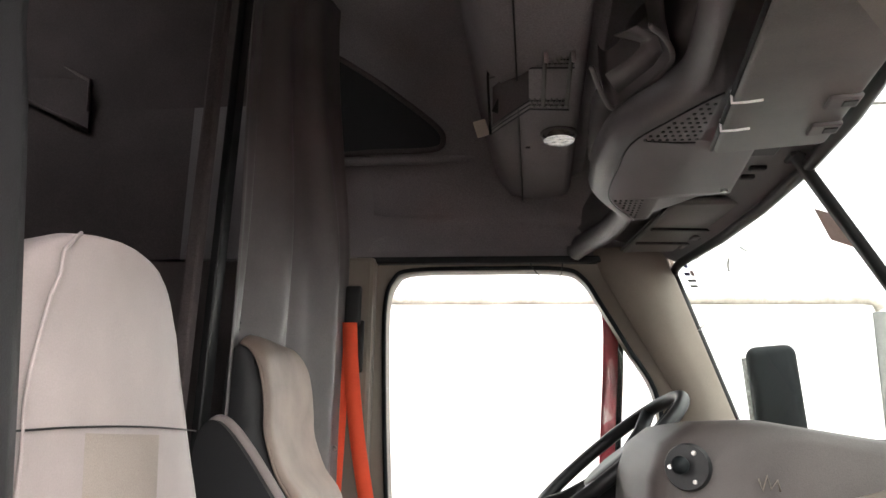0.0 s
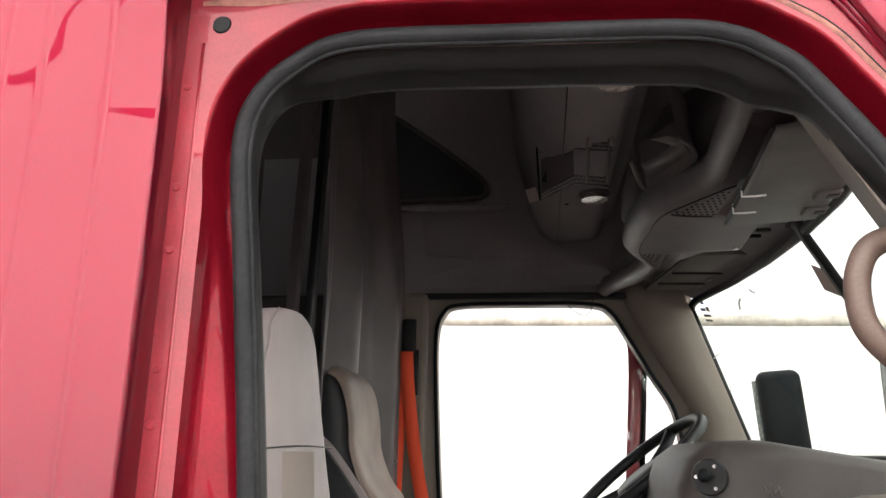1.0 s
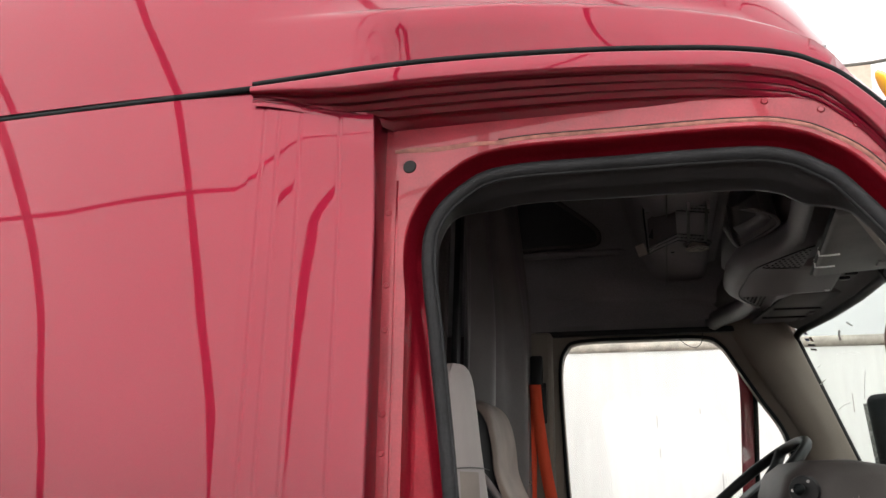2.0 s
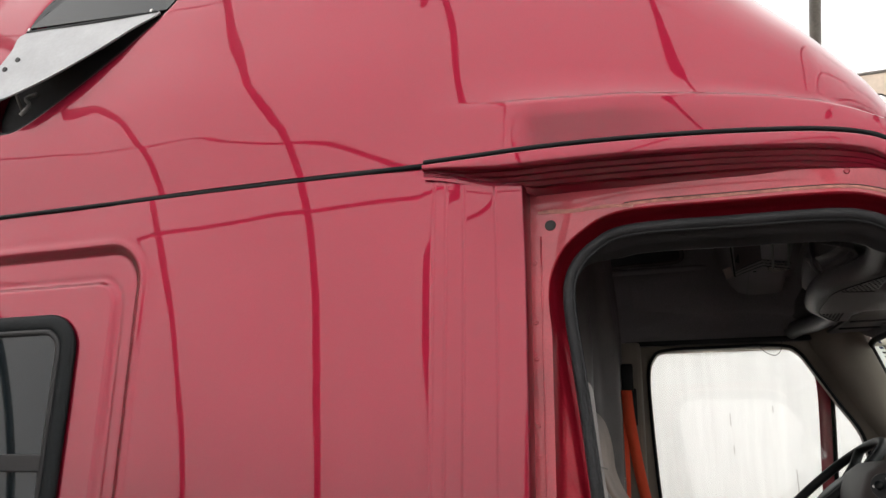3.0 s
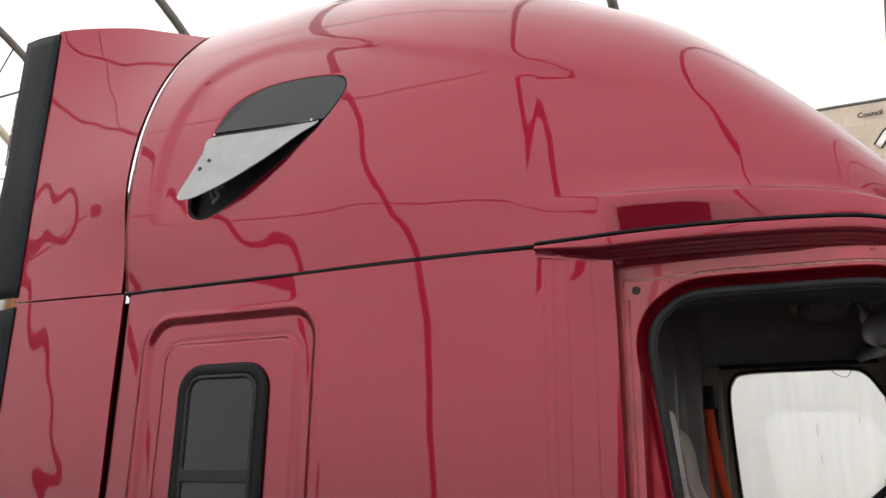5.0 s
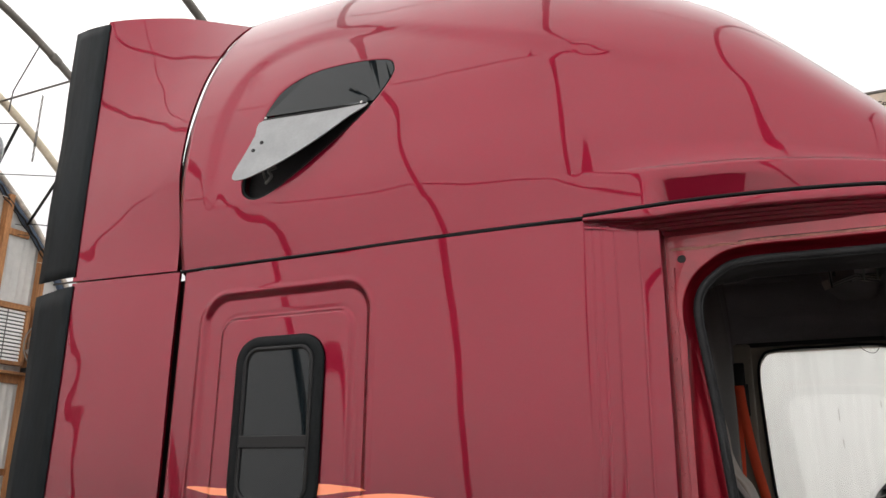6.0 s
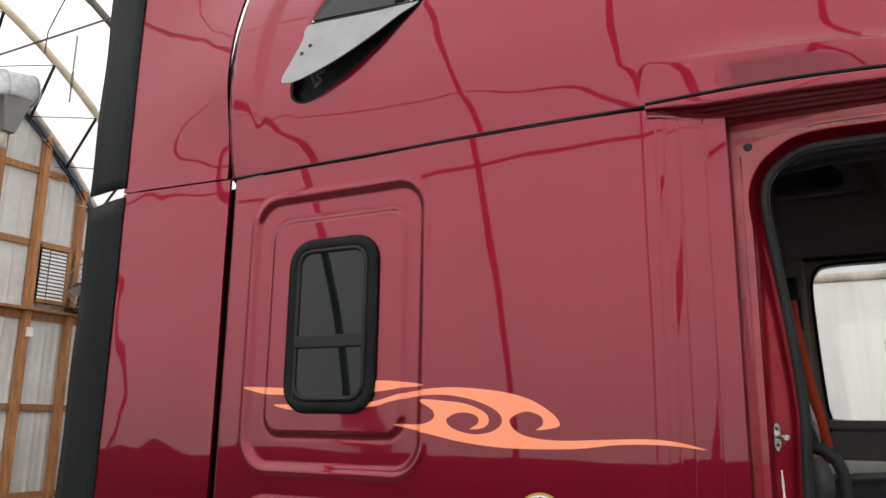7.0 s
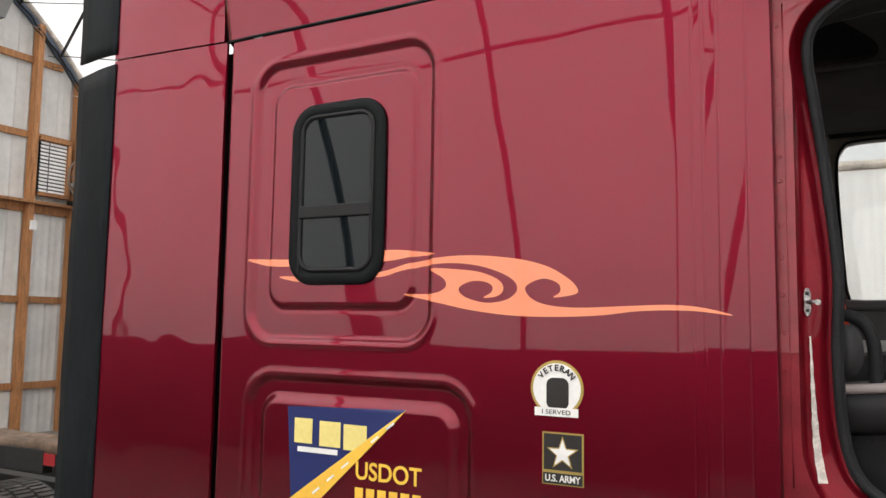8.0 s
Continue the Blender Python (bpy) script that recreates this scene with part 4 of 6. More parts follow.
# side extender behind the sleeper, in two halves, with rubber strips
for low, z0, z1 in ((True, 0.62, 2.660), (False, 2.668, 3.97)):
    rows, edge = [], []
    for u in np.linspace(0, 1, 25):
        x = REAR_X - (0.009 if low else 0.026) - (0.577 if low else 0.560) * u
        row = []
        for v in np.linspace(0, 1, 61):
            top = z1 if low else table(((0.0, 3.968), (0.45, 3.985), (1.0, 3.942)), u)
            z = z0 + (top - z0) * v
            yf = 0.012 + (cap_y(REAR_X + 0.01, z) - 0.012) * ramp(z, SEAM_Z, SEAM_Z + 0.5) if z > SEAM_Z else 0.012
            row.append((x, yf * (1 - u) ** 1.2 - 0.03 * u + 0.004 * noise.noise((x * 1.2, z * 1.3, 9)) + 0.0011 * noise.noise((x * 7.5, z * 7.0, 2)), z))
        rows.append(row)
    back = [[(x, y + 0.012 + 0.013 * ramp(REAR_X - x, 0.04, 0.20), z) for x, y, z in row] for row in rows]
    bm = bmesh.new()
    f = [[bm.verts.new(p) for p in r] for r in rows]
    b = [[bm.verts.new(p) for p in r] for r in back]
    for i in range(24):
        for j in range(60):
            bm.faces.new((f[i][j], f[i][j + 1], f[i + 1][j + 1], f[i + 1][j]))
            bm.faces.new((b[i][j], b[i + 1][j], b[i + 1][j + 1], b[i][j + 1]))
        for j in (0, 60):
            bm.faces.new([bm.verts.new(p.co) for p in (f[i][j], f[i + 1][j], b[i + 1][j], b[i][j])])
    for i in (0, 24):
        for j in range(60):
            bm.faces.new([bm.verts.new(p.co) for p in (f[i][j], b[i][j], b[i][j + 1], f[i][j + 1])])
    part("side_extender", bm, PAINT, truck, "red side extender panel")
    rows = []
    for u in np.linspace(0, 1, 6):
        rows.append([(REAR_X - 0.586 + 0.012 - 0.262 * u, -0.036 + 0.03 * u * u + 0.012 * u * noise.noise((u * 2, z * 2.5, 4)), z) for z in np.linspace(z0 if low else z0 + 0.02, (z1 - 0.014 - 0.020 * u) if low else 3.925 + 0.030 * u, 26)])
    back = [[(x, y + 0.008, z) for x, y, z in row] for row in rows]
    ob = sheet("rubber_strip", rows, FLAP_RUBBER, truck, "black rubber trailing strip")
    ob.modifiers.new("thickness", "SOLIDIFY").thickness = 0.008

# added backing: closes off the bright view through the panel gaps
box("seam_backing", (0.17, 0.02, 2.0), (REAR_X - 0.075, 0.075, 1.64), RUBBER, truck, "black backing added behind the panel seam")
rows = [[(x, cap_y(REAR_X + 0.01, z) + 0.10, z) for x in (REAR_X - 0.119, REAR_X + 0.03)] for z in np.linspace(2.70, 3.86, 16)]
sheet("seam_backing", rows, RUBBER, truck, "black backing added behind the panel seam").modifiers.new("thickness", "SOLIDIFY").thickness = 0.012

box("seam_backing", (0.53, 0.012, 0.05), (REAR_X - 0.30, 0.035, 2.664), RUBBER, truck, "black backing added behind the panel seam")

# chassis, deck and drive wheel behind the sleeper
box("chassis_rail", (6.4, 0.09, 0.26), (-2.6, 0.72, 0.60), FRAME, truck)
box("chassis_rail", (6.4, 0.09, 0.26), (-2.6, 1.54, 0.60), FRAME, truck)
box("deck_side_rail", (1.6, 0.05, 0.10), (-3.9, 0.12, 0.985), FRAME, truck)
box("reflector_tape", (0.075, 0.004, 0.05), (-3.055, 0.093, 1.0), RED_TAPE, truck, "red reflective tape", bevel=0)
for k in range(2):
    rows = []
    for i in range(97):
        x = -4.7 + 1.72 * i / 96
        up = 0.016 * noise.noise((x * 3.1, k * 3.0, 7)) + 0.008 * noise.noise((x * 11, k, 2)) + 0.005 * noise.noise((x * 37, k, 4)) + 0.018 * ramp(x, -3.28, -3.20)
        y0, y1 = 0.10 + 0.115 * k + 0.012 * noise.noise((x * 9, k, 3)), 0.212 + 0.115 * k
        rows.append([(x, y0, 1.022), (x, y0, 1.050 + up * 0.7), (x, y0 + 0.012, 1.058 + up)] + [(x, y0 + (y1 - y0) * w, 1.060 + up + 0.006 * noise.noise((x * 21, w * 6, k + 9))) for w in (0.3, 0.5, 0.7)] + [(x, y1 - 0.01, 1.056 + up * 0.6), (x, y1, 1.022)])
    sheet("deck_plank", rows, DECK_WOOD, truck, closed=True)
for yw in (0.16, 2.10):
    for xw in (-3.62, -4.85):
        tyre = disc("tyre", (xw, yw, GROUND + 0.455), 0.455, 0.50, TYRE, truck, "worn black drive tyre", bevel=0.03, sides=48)
bm = bmesh.new()
for k in range(84):
    for j, dy in enumerate((-0.19, -0.095, 0.0, 0.095, 0.19)):
        a = 2 * math.pi * (k + 0.5 * (j % 2)) / 84
        q = bm_box((0.022, 0.082, 0.010), bevel=0, turn=pose(-3.62 + 0.456 * math.cos(a), 0.16 + dy, GROUND + 0.456 + 0.456 * math.sin(a), 0, 90 - math.degrees(a), 0))
        me = bpy.data.meshes.new("block")
        q.to_mesh(me)
        q.free()
        bm.from_mesh(me)
        bpy.data.meshes.remove(me)
part("tread", bm, TYRE_DUSTY, truck, "dusty tread blocks", smooth=False)
for yw in (0.25, 2.0):
    disc("tyre", (1.9, yw, GROUND + 0.50), 0.50, 0.28, TYRE, truck, "black steer tyre", bevel=0.03, sides=48)
box("engine_hood", (1.6, 1.7, 0.75), (2.05, MID, 1.35), PAINT, truck, bevel=0.18, segments=5)
box("fuel_tank", (1.7, 0.6, 0.6), (-1.1, 0.42, 0.42), CHROME, truck, bevel=0.25, segments=6)
box("cab_floor", (1.5, 1.9, 0.06), (0.35, MID, 1.06), PLASTIC, truck)
box("sleeper_floor", (1.7, 2.0, 0.06), (-1.2, MID, 1.12), PLASTIC, truck)

# sleeper window
win = part("sleeper_window", bm_tube(bmesh.new(), [(x, 0.006, z) for x, z in rounded(-1.682, -1.336, 1.758, 2.342, 0.075)], 0.024, 12, True, 0.50), RUBBER, truck, "dark sleeper window in a black rubber frame")
plate("pane", rounded(-1.67, -1.348, 1.77, 2.33, 0.07), 0.000, 0.004, DARK_GLASS, win)
box("slide_bar", (0.30, 0.014, 0.044), (-1.508, -0.004, 1.985), BLACK, win)
tube("inner_frame", [(x, 0.000, z) for x, z in rounded(-1.655, -1.36, 1.785, 2.318, 0.055)], 0.009, BLACK, win, closed=True, sides=8)
box("lower_rail", (0.012, 0.012, 0.19), (-1.655, -0.002, 1.865), BLACK, win)

# roof vent: a recess with a dark pane above, a grey flap swung open below
def on_cap(u, v, w, lift):
    return Vector((u, cap_y(u, v) - lift + w, v))


def hinge_z(u):
    return 3.232 + 0.05 * (-1.171 - u)


def inset_vent(d):
    """The recess outline drawn in by d metres."""
    out, n = [], len(VENT)
    for k, p in enumerate(VENT):
        t = (VENT[(k + 1) % n] - VENT[k - 1]).normalized()
        out.append((p.x + t.y * d, p.y - t.x * d))
    return out


tight = inset_vent(0.004) if abs(inset_vent(0.02)[0][0]) < 1.676 else inset_vent(-0.004)
bm = bm_plate([(p.x, p.y) for p in VENT], 0.006, lambda u, v, w: on_cap(u, v, w, -0.046))
vent = part("roof_vent", bm, MATTE_BLACK, truck, "dark recessed roof vent with an open grey flap", smooth=False)
tube("vent_gasket", [on_cap(u, v, 0, -0.010) for u, v in tight], 0.007, RUBBER, vent, closed=True, sides=8)
UPPER = [(u, v) for u, v in tight if v > hinge_z(u) + 0.004]
part("pane", bm_plate(UPPER, 0.004, lambda u, v, w: on_cap(u, v, w, 0.001)), DARK_GLASS, vent, smooth=False)


def on_flap(u, v, lift):
    return on_cap(u, v, 0, lift) - Vector((0, 0.27 * max(0, hinge_z(u) - v), 0))


FLAP = catmull([(-1.667, 3.254), (-1.434, 3.246), (-1.179, 3.235), (-1.254, 3.177), (-1.359, 3.102), (-1.494, 3.022), (-1.624, 2.970), (-1.696, 2.964), (-1.717, 2.992), (-1.699, 3.072), (-1.679, 3.172)], 5, closed=True)
part("vent_flap", bm_plate([(p.x, p.y) for p in FLAP], 0.006, lambda u, v, w: on_flap(u, v, 0.004) + Vector((0, w, 0))), FLAP_GREY, vent, "grey vent flap", smooth=False)
for u, v in ((-1.657, 3.098), (-1.628, 3.131)):
    disc("flap_screw", on_flap(u, v, 0.006), 0.008, 0.004, BLACK, vent, sides=12)
tube("vent_hinge", [on_cap(u, hinge_z(u), 0, 0.004) for u in (-1.665, -1.435, -1.18)], 0.0045, BLACK, vent, sides=6)
for u in (-1.654, -1.20):
    disc("hinge_pin", on_cap(u, hinge_z(u) + 0.004, 0, 0.008), 0.005, 0.006, CHROME, vent, sides=10)
tube("flap_stay", [on_cap(-1.64, 2.99, 0, -0.03), on_cap(-1.635, 3.03, 0, 0.01), on_flap(-1.62, 3.07, 0)], 0.005, GREY_TRIM, vent, sides=6)
tube("flap_latch", catmull([on_cap(-1.625, 2.97, 0, -0.01), on_cap(-1.60, 3.0, 0, -0.01), on_cap(-1.62, 3.025, 0, -0.012), on_cap(-1.59, 3.04, 0, -0.02)], 4), 0.006, GREY_TRIM, vent, sides=6)

# decals and badges on the sleeper side
def decal_plate(name, outline, lift, mat, label=""):
    """A vinyl decal that follows the pressed side skin."""
    bm = bmesh.new()
    f = bm.faces.new([bm.verts.new((u, 0, v)) for u, v in outline])
    f.normal_update()
    bmesh.ops.triangulate(bm, faces=[f])
    for _ in range(6):
        long = [e for e in bm.edges if e.calc_length() > 0.012]
        if not long:
            break
        bmesh.ops.subdivide_edges(bm, edges=long, cuts=1)
        bmesh.ops.triangulate(bm, faces=[x for x in bm.faces if len(x.verts) > 3])
    for v in bm.verts:
        v.co.y = side_y(v.co.x, v.co.z) - lift
    return part(name, bm, mat, truck, label)


S1 = [(-1.89, 1.83), (-1.685, 1.825), (-1.501, 1.839), (-1.309, 1.846), (-1.202, 1.84), (-1.117, 1.828), (-1.202, 1.822), (-1.308, 1.809), (-1.5, 1.805), (-1.684, 1.8), (-1.819, 1.806)]
SA = [(-1.749, 1.766), (-1.54, 1.763), (-1.333, 1.774), (-1.201, 1.804), (-1.035, 1.82), (-0.867, 1.809), (-0.751, 1.783), (-0.68, 1.744), (-0.653, 1.715), (-0.661, 1.699), (-0.725, 1.69), (-0.705, 1.706), (-0.71, 1.73), (-0.751, 1.745), (-0.792, 1.735), (-0.813, 1.716), (-0.792, 1.687), (-0.741, 1.668), (-0.651, 1.661), (-0.517, 1.666), (-0.4, 1.67), (-0.314, 1.663), (-0.241, 1.643)]
SB = [(-0.34, 1.654), (-0.472, 1.653), (-0.612, 1.638), (-0.813, 1.635), (-0.975, 1.65), (-1.102, 1.674), (-1.236, 1.701), (-1.126, 1.703), (-1.08, 1.723), (-1.086, 1.749), (-1.134, 1.781)]
SC = [(-1.034, 1.777), (-0.955, 1.766), (-0.894, 1.74), (-0.883, 1.712), (-0.904, 1.694), (-0.948, 1.69), (-0.921, 1.707), (-0.921, 1.727), (-0.954, 1.74), (-0.999, 1.738), (-1.033, 1.718), (-1.01, 1.692), (-0.942, 1.675), (-0.877, 1.682), (-0.84, 1.707), (-0.845, 1.736), (-0.888, 1.763), (-0.966, 1.787), (-1.058, 1.797), (-1.152, 1.792), (-1.25, 1.776), (-1.332, 1.758), (-1.539, 1.75), (-1.653, 1.745)]
decal_plate("tribal_decal", [(p.x, p.y) for p in catmull(S1, 4, True)], 0.0022, DECAL, "orange tribal flame decal")
decal_plate("tribal_decal", [(p.x, p.y) for p in catmull(SA + SB + SC, 4, True)], 0.0022, DECAL, "orange tribal scroll decal")

logo = decal_plate("logo_triangle", [(-1.687, 1.322), (-1.214, 1.338), (-1.662, 1.02)], 0.003, NAVY, "navy triangle logo with a yellow road stripe")
rows_road = [(-1.214, 1.338), (-1.232, 1.318), (-1.59, 0.98), (-1.66, 0.98), (-1.665, 1.018)]
part("road_stripe", bm_plate(rows_road, 0.0012, lambda u, v, w: Vector((u, side_y(u, v) - 0.0045 + w, v))), YELLOW, logo, smooth=False)
for k in range(7):
    u, v = -1.27 - 0.057 * k, 1.285 - 0.046 * k
    part("road_dash", bm_box((0.035, 0.001, 0.007), bevel=0, turn=pose(u, side_y(u, v) - 0.0062, v, 0, -38, 0)), WHITE, logo, smooth=False)
for k, (u, w) in enumerate(((-1.615, 0.075), (-1.505, 0.085), (-1.405, 0.09))):
    part("logo_block", bm_box((w, 0.0012, 0.082), bevel=0, turn=pose(u, side_y(u, 1.25) - 0.0052, 1.245 - 0.004 * k)), PALE_YELLOW, logo, smooth=False)
part("name_bar", bm_box((0.165, 0.001, 0.017), bevel=0, turn=pose(-1.555, side_y(-1.55, 1.184) - 0.005, 1.184)), WHITE, logo, smooth=False)
lettering("word", "USDOT", (-1.278, side_y(-1.28, 1.14) - 0.003, 1.110), 0.078, YELLOW, truck, "yellow lettering", width=0.245, bold=0.0012)
for k in range(6):
    part("number_bar", bm_box((0.031, 0.001, 0.055), bevel=0, turn=pose(-1.385 + 0.043 * k, side_y(-1.3, 1.06) - 0.003, 1.055)), YELLOW, truck, smooth=False)

BX, BZ = -0.714, 1.432
ring = [(BX + 0.079 * math.cos(2 * math.pi * k / 40), BZ + 0.079 * math.sin(2 * math.pi * k / 40)) for k in range(40)]
badge = decal_plate("veteran_badge", ring, 0.002, GOLD, "round white badge with a gold rim")
part("badge_face", bm_plate([(BX + 0.9 * (u - BX), BZ + 0.9 * (v - BZ)) for u, v in ring], 0.001, lambda u, v, w: Vector((u, side_y(u, v) - 0.0036 + w, v))), WHITE, badge, smooth=False)
part("badge_emblem", bm_plate(rounded(BX - 0.030, BX + 0.036, BZ - 0.058, BZ + 0.03, 0.02), 0.001, lambda u, v, w: Vector((u, side_y(u, v) - 0.0050 + w, v))), INK, badge, smooth=False)
for k, ch in enumerate("VETERAN"):
    a = radians(142 - 17.3 * k)
    lettering("letter", ch, (BX + 0.050 * math.cos(a), side_y(BX, BZ) - 0.0052, BZ + 0.050 * math.sin(a)), 0.024, INK, badge, rot=(90, 90 - math.degrees(a), 0), bold=0.0006)
part("badge_ribbon", bm_box((0.13, 0.0014, 0.024), bevel=0, turn=pose(BX, side_y(BX, BZ) - 0.006, BZ - 0.066)), WHITE, badge, smooth=False)
lettering("word", "I SERVED", (BX, side_y(BX, BZ) - 0.0072, BZ - 0.072), 0.018, INK, badge, width=0.085)
AX, AZ = -0.696, 1.237
army = part("star_badge", bm_box((0.122, 0.0014, 0.145), bevel=0, turn=pose(AX, side_y(AX, AZ) - 0.002, AZ)), GOLD, truck, "black square badge with a gold-edged white star", smooth=False)
part("badge_field", bm_box((0.112, 0.001, 0.100), bevel=0, turn=pose(AX, side_y(AX, AZ) - 0.0036, AZ + 0.018)), INK, army, smooth=False)
for r, m, lift in ((0.049, GOLD, 0.0048), (0.040, WHITE, 0.0060)):
    star = []
    for k in range(10):
        a, q = math.pi / 2 + math.pi * k / 5, r * (1 if k % 2 == 0 else 0.40)
        star.append((AX + q * math.cos(a), AZ + 0.014 + q * math.sin(a)))
    part("star", bm_plate(star, 0.001, lambda u, v, w, lf=lift: Vector((u, side_y(AX, AZ) - lf + w, v))), m, army, smooth=False)
part("badge_field", bm_box((0.116, 0.001, 0.030), bevel=0, turn=pose(AX, side_y(AX, AZ) - 0.0036, AZ - 0.055)), INK, army, smooth=False)
lettering("word", "U.S. ARMY", (AX, side_y(AX, AZ) - 0.0048, AZ - 0.063), 0.026, WHITE, army, width=0.104, bold=0.0005)

# amber marker lamp on the roof's front corner
top, low = Vector((0.742, 0.240, 2.672)), Vector((0.757, 0.121, 2.510))
way = (top - low).normalized()
rows = []
for k in range(17):
    a = -1 + 2 * k / 16
    c, r = (top + low) / 2 + way * 0.104 * a + Vector((0.004 * (1 - a * a), 0, 0)), math.sqrt(max(0.0004, 1 - a * a))
    rows.append([tuple(c + Vector((0.010 * r * math.cos(q), 0, 0)) + way.cross(Vector((1, 0, 0))).normalized() * 0.022 * r * math.sin(q)) for q in (2 * math.pi * j / 16 for j in range(17))])
lamp = sheet("marker_lamp", rows, AMBER, truck, "amber marker lamp on the roof corner")
tube("lamp_foot", [(top + low) / 2, (top + low) / 2 + Vector((-0.02, 0.05, 0.0))], 0.008, BLACK, lamp, sides=8)

# ---- cab and sleeper lining ----
def ring_wall(name, inner, x0, x1, z0, z1, y, depth, mat, label=""):
    """A wall at depth y with an opening of that outline through it."""
    cx, cz = sum(p[0] for p in inner) / len(inner), sum(p[1] for p in inner) / len(inner)
    outer = []
    for u, v in inner:
        dx, dz = u - cx, v - cz
        k = min(((x1 - cx) / dx if dx > 1e-6 else (x0 - cx) / dx if dx < -1e-6 else 1e9), ((z1 - cz) / dz if dz > 1e-6 else (z0 - cz) / dz if dz < -1e-6 else 1e9))
        outer.append((cx + dx * k, cz + dz * k))
    for xc, zc in ((x0, z0), (x1, z0), (x1, z1), (x0, z1)):
        k = min(range(len(outer)), key=lambda q: (outer[q][0] - xc) ** 2 + (outer[q][1] - zc) ** 2)
        outer[k] = (xc, zc)
    rows = [[(u, y, v) for u, v in outer], [(u, y, v) for u, v in inner], [(u, y + depth, v) for u, v in inner], [(u, y + depth, v) for u, v in outer]]
    return sheet(name, rows, mat, truck, label, closed=True)


DRIVER_WIN = [(p.x, p.y) for p in catmull([(-0.050, 2.20), (-0.053, 2.40), (-0.030, 2.48), (0.03, 2.512), (0.28, 2.517), (0.50, 2.514), (0.57, 2.485), (0.625, 2.40), (0.70, 2.27), (0.775, 2.14), (0.80, 1.98), (0.82, 1.80), (0.78, 1.755), (0.40, 1.745), (0.03, 1.745), (-0.02, 1.77), (-0.035, 1.90)], 5, True)]
ring_wall("driver_door", DRIVER_WIN, -0.16, 0.85, 1.05, 2.545, 2.06, 0.10, TAUPE, "taupe driver door trim around the side window")
tube("window_gasket", [(u, 2.056, v) for u, v in DRIVER_WIN], 0.007, RUBBER, truck, "black side window gasket", closed=True, sides=8)
pane = plate("side_glass", DRIVER_WIN, 2.12, 0.004, CLEAR_GLASS, truck)
pane.visible_shadow = False
box("door_inner_panel", (0.95, 0.05, 0.60), (0.40, 2.045, 1.42), PLASTIC, truck, bevel=0.015)
# white bar in place of daylight through a low window in the far door
box("door_pocket", (0.62, 0.03, 0.07), (0.25, 2.015, 1.53), WHITE, truck, "white bar standing for the bright low door window", bevel=0.01)
box("sill_cap", (0.98, 0.07, 0.05), (0.40, 2.03, 1.725), PLASTIC, truck, bevel=0.015)
divider = catmull([(0.645, 2.46), (0.66, 2.36), (0.655, 2.2), (0.645, 2.05), (0.63, 1.8)], 5)
sheet("door_pillar", [[(p.x - 0.022, 2.19, p.y), (p.x, 2.18, p.y), (p.x + 0.028, 2.19, p.y)] for p in divider], PAINT_LIT, truck, "red outer door pillar")
tube("pillar_gasket", [(p.x + 0.034, 2.185, p.y) for p in divider], 0.009, RUBBER, truck, sides=8)
box("outer_skin", (1.0, 0.03, 0.65), (0.42, 2.19, 1.40), PAINT, truck)

# lining above the windows and round the sleeper, coloured as dimly lit at the sleeper end
for x0, x1, zt in ((-2.0, -0.75, 3.45), (-0.75, -0.20, 3.32), (-0.20, 0.25, 3.05), (0.25, 0.66, 2.80), (0.66, 0.93, 2.66)):
    box("side_lining", (x1 - x0, 0.05, zt - 2.552), ((x0 + x1) / 2, 2.075, (zt + 2.552) / 2), DIM_BROWN if x1 < -0.5 else DARK_TRIM, truck, "dark lining above the side window", bevel=0.0)
box("side_lining", (1.80, 0.05, 1.5), (-1.07, 2.085, 1.80), DIM_BROWN, truck, bevel=0.01)
# no hollow here: a flat dark triangle carries the recess's shade
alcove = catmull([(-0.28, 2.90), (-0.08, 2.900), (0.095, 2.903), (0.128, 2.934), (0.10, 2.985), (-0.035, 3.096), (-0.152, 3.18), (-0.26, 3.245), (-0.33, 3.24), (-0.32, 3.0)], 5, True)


def on_lining(u, v, w):
    return Vector((u, 2.008 - 0.06 * (v - 2.9) - 0.02 * max(0, u) + w, v))


part("alcove", bm_plate([(p.x, p.y) for p in alcove], 0.004, on_lining), VINYL_DARK, truck, "flat dark triangle for the shade of a lining recess", smooth=False)
tube("alcove_rim", [on_lining(p.x, p.y, 0.002) for p in alcove], 0.010, DIM_BROWN, truck, closed=True, sides=6)
box("near_lining", (1.66, 0.04, 1.85), (-1.12, 0.16, 2.02), VINYL_DARK, truck, bevel=0.01)
box("back_lining", (0.04, 1.96, 2.5), (-1.92, MID, 2.30), VINYL_DARK, truck, bevel=0.01)
rows = [[(x, MID + (p[1] - MID) * 0.83, max(2.56 + (p[2] - 2.66) * 0.93, 2.56 + 0.05 * ramp(x, 0.5, 0.7))) for p in cap_row(x)] for x in np.arange(-1.95, 0.92, 0.07)]
# one roof lining in two tones, the sleeper half coloured as dimly lit
sheet("roof_lining", rows[:25], DIM_BROWN, truck, "sleeper roof lining in a dimmed dark brown")
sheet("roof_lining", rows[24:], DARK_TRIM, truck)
box("lining_ledge", (0.62, 0.03, 0.026), (0.02, 2.022, 2.872), DARK_TRIM, truck, bevel=0.01)
box("lining_edge", (0.78, 0.035, 0.022), (0.24, 2.045, 2.540), BLACK, truck, bevel=0.006)
box("pillar_trim", (0.13, 0.06, 1.45), (-0.145, 2.03, 1.82), TAUPE, truck, "taupe pillar trim", bevel=0.015)

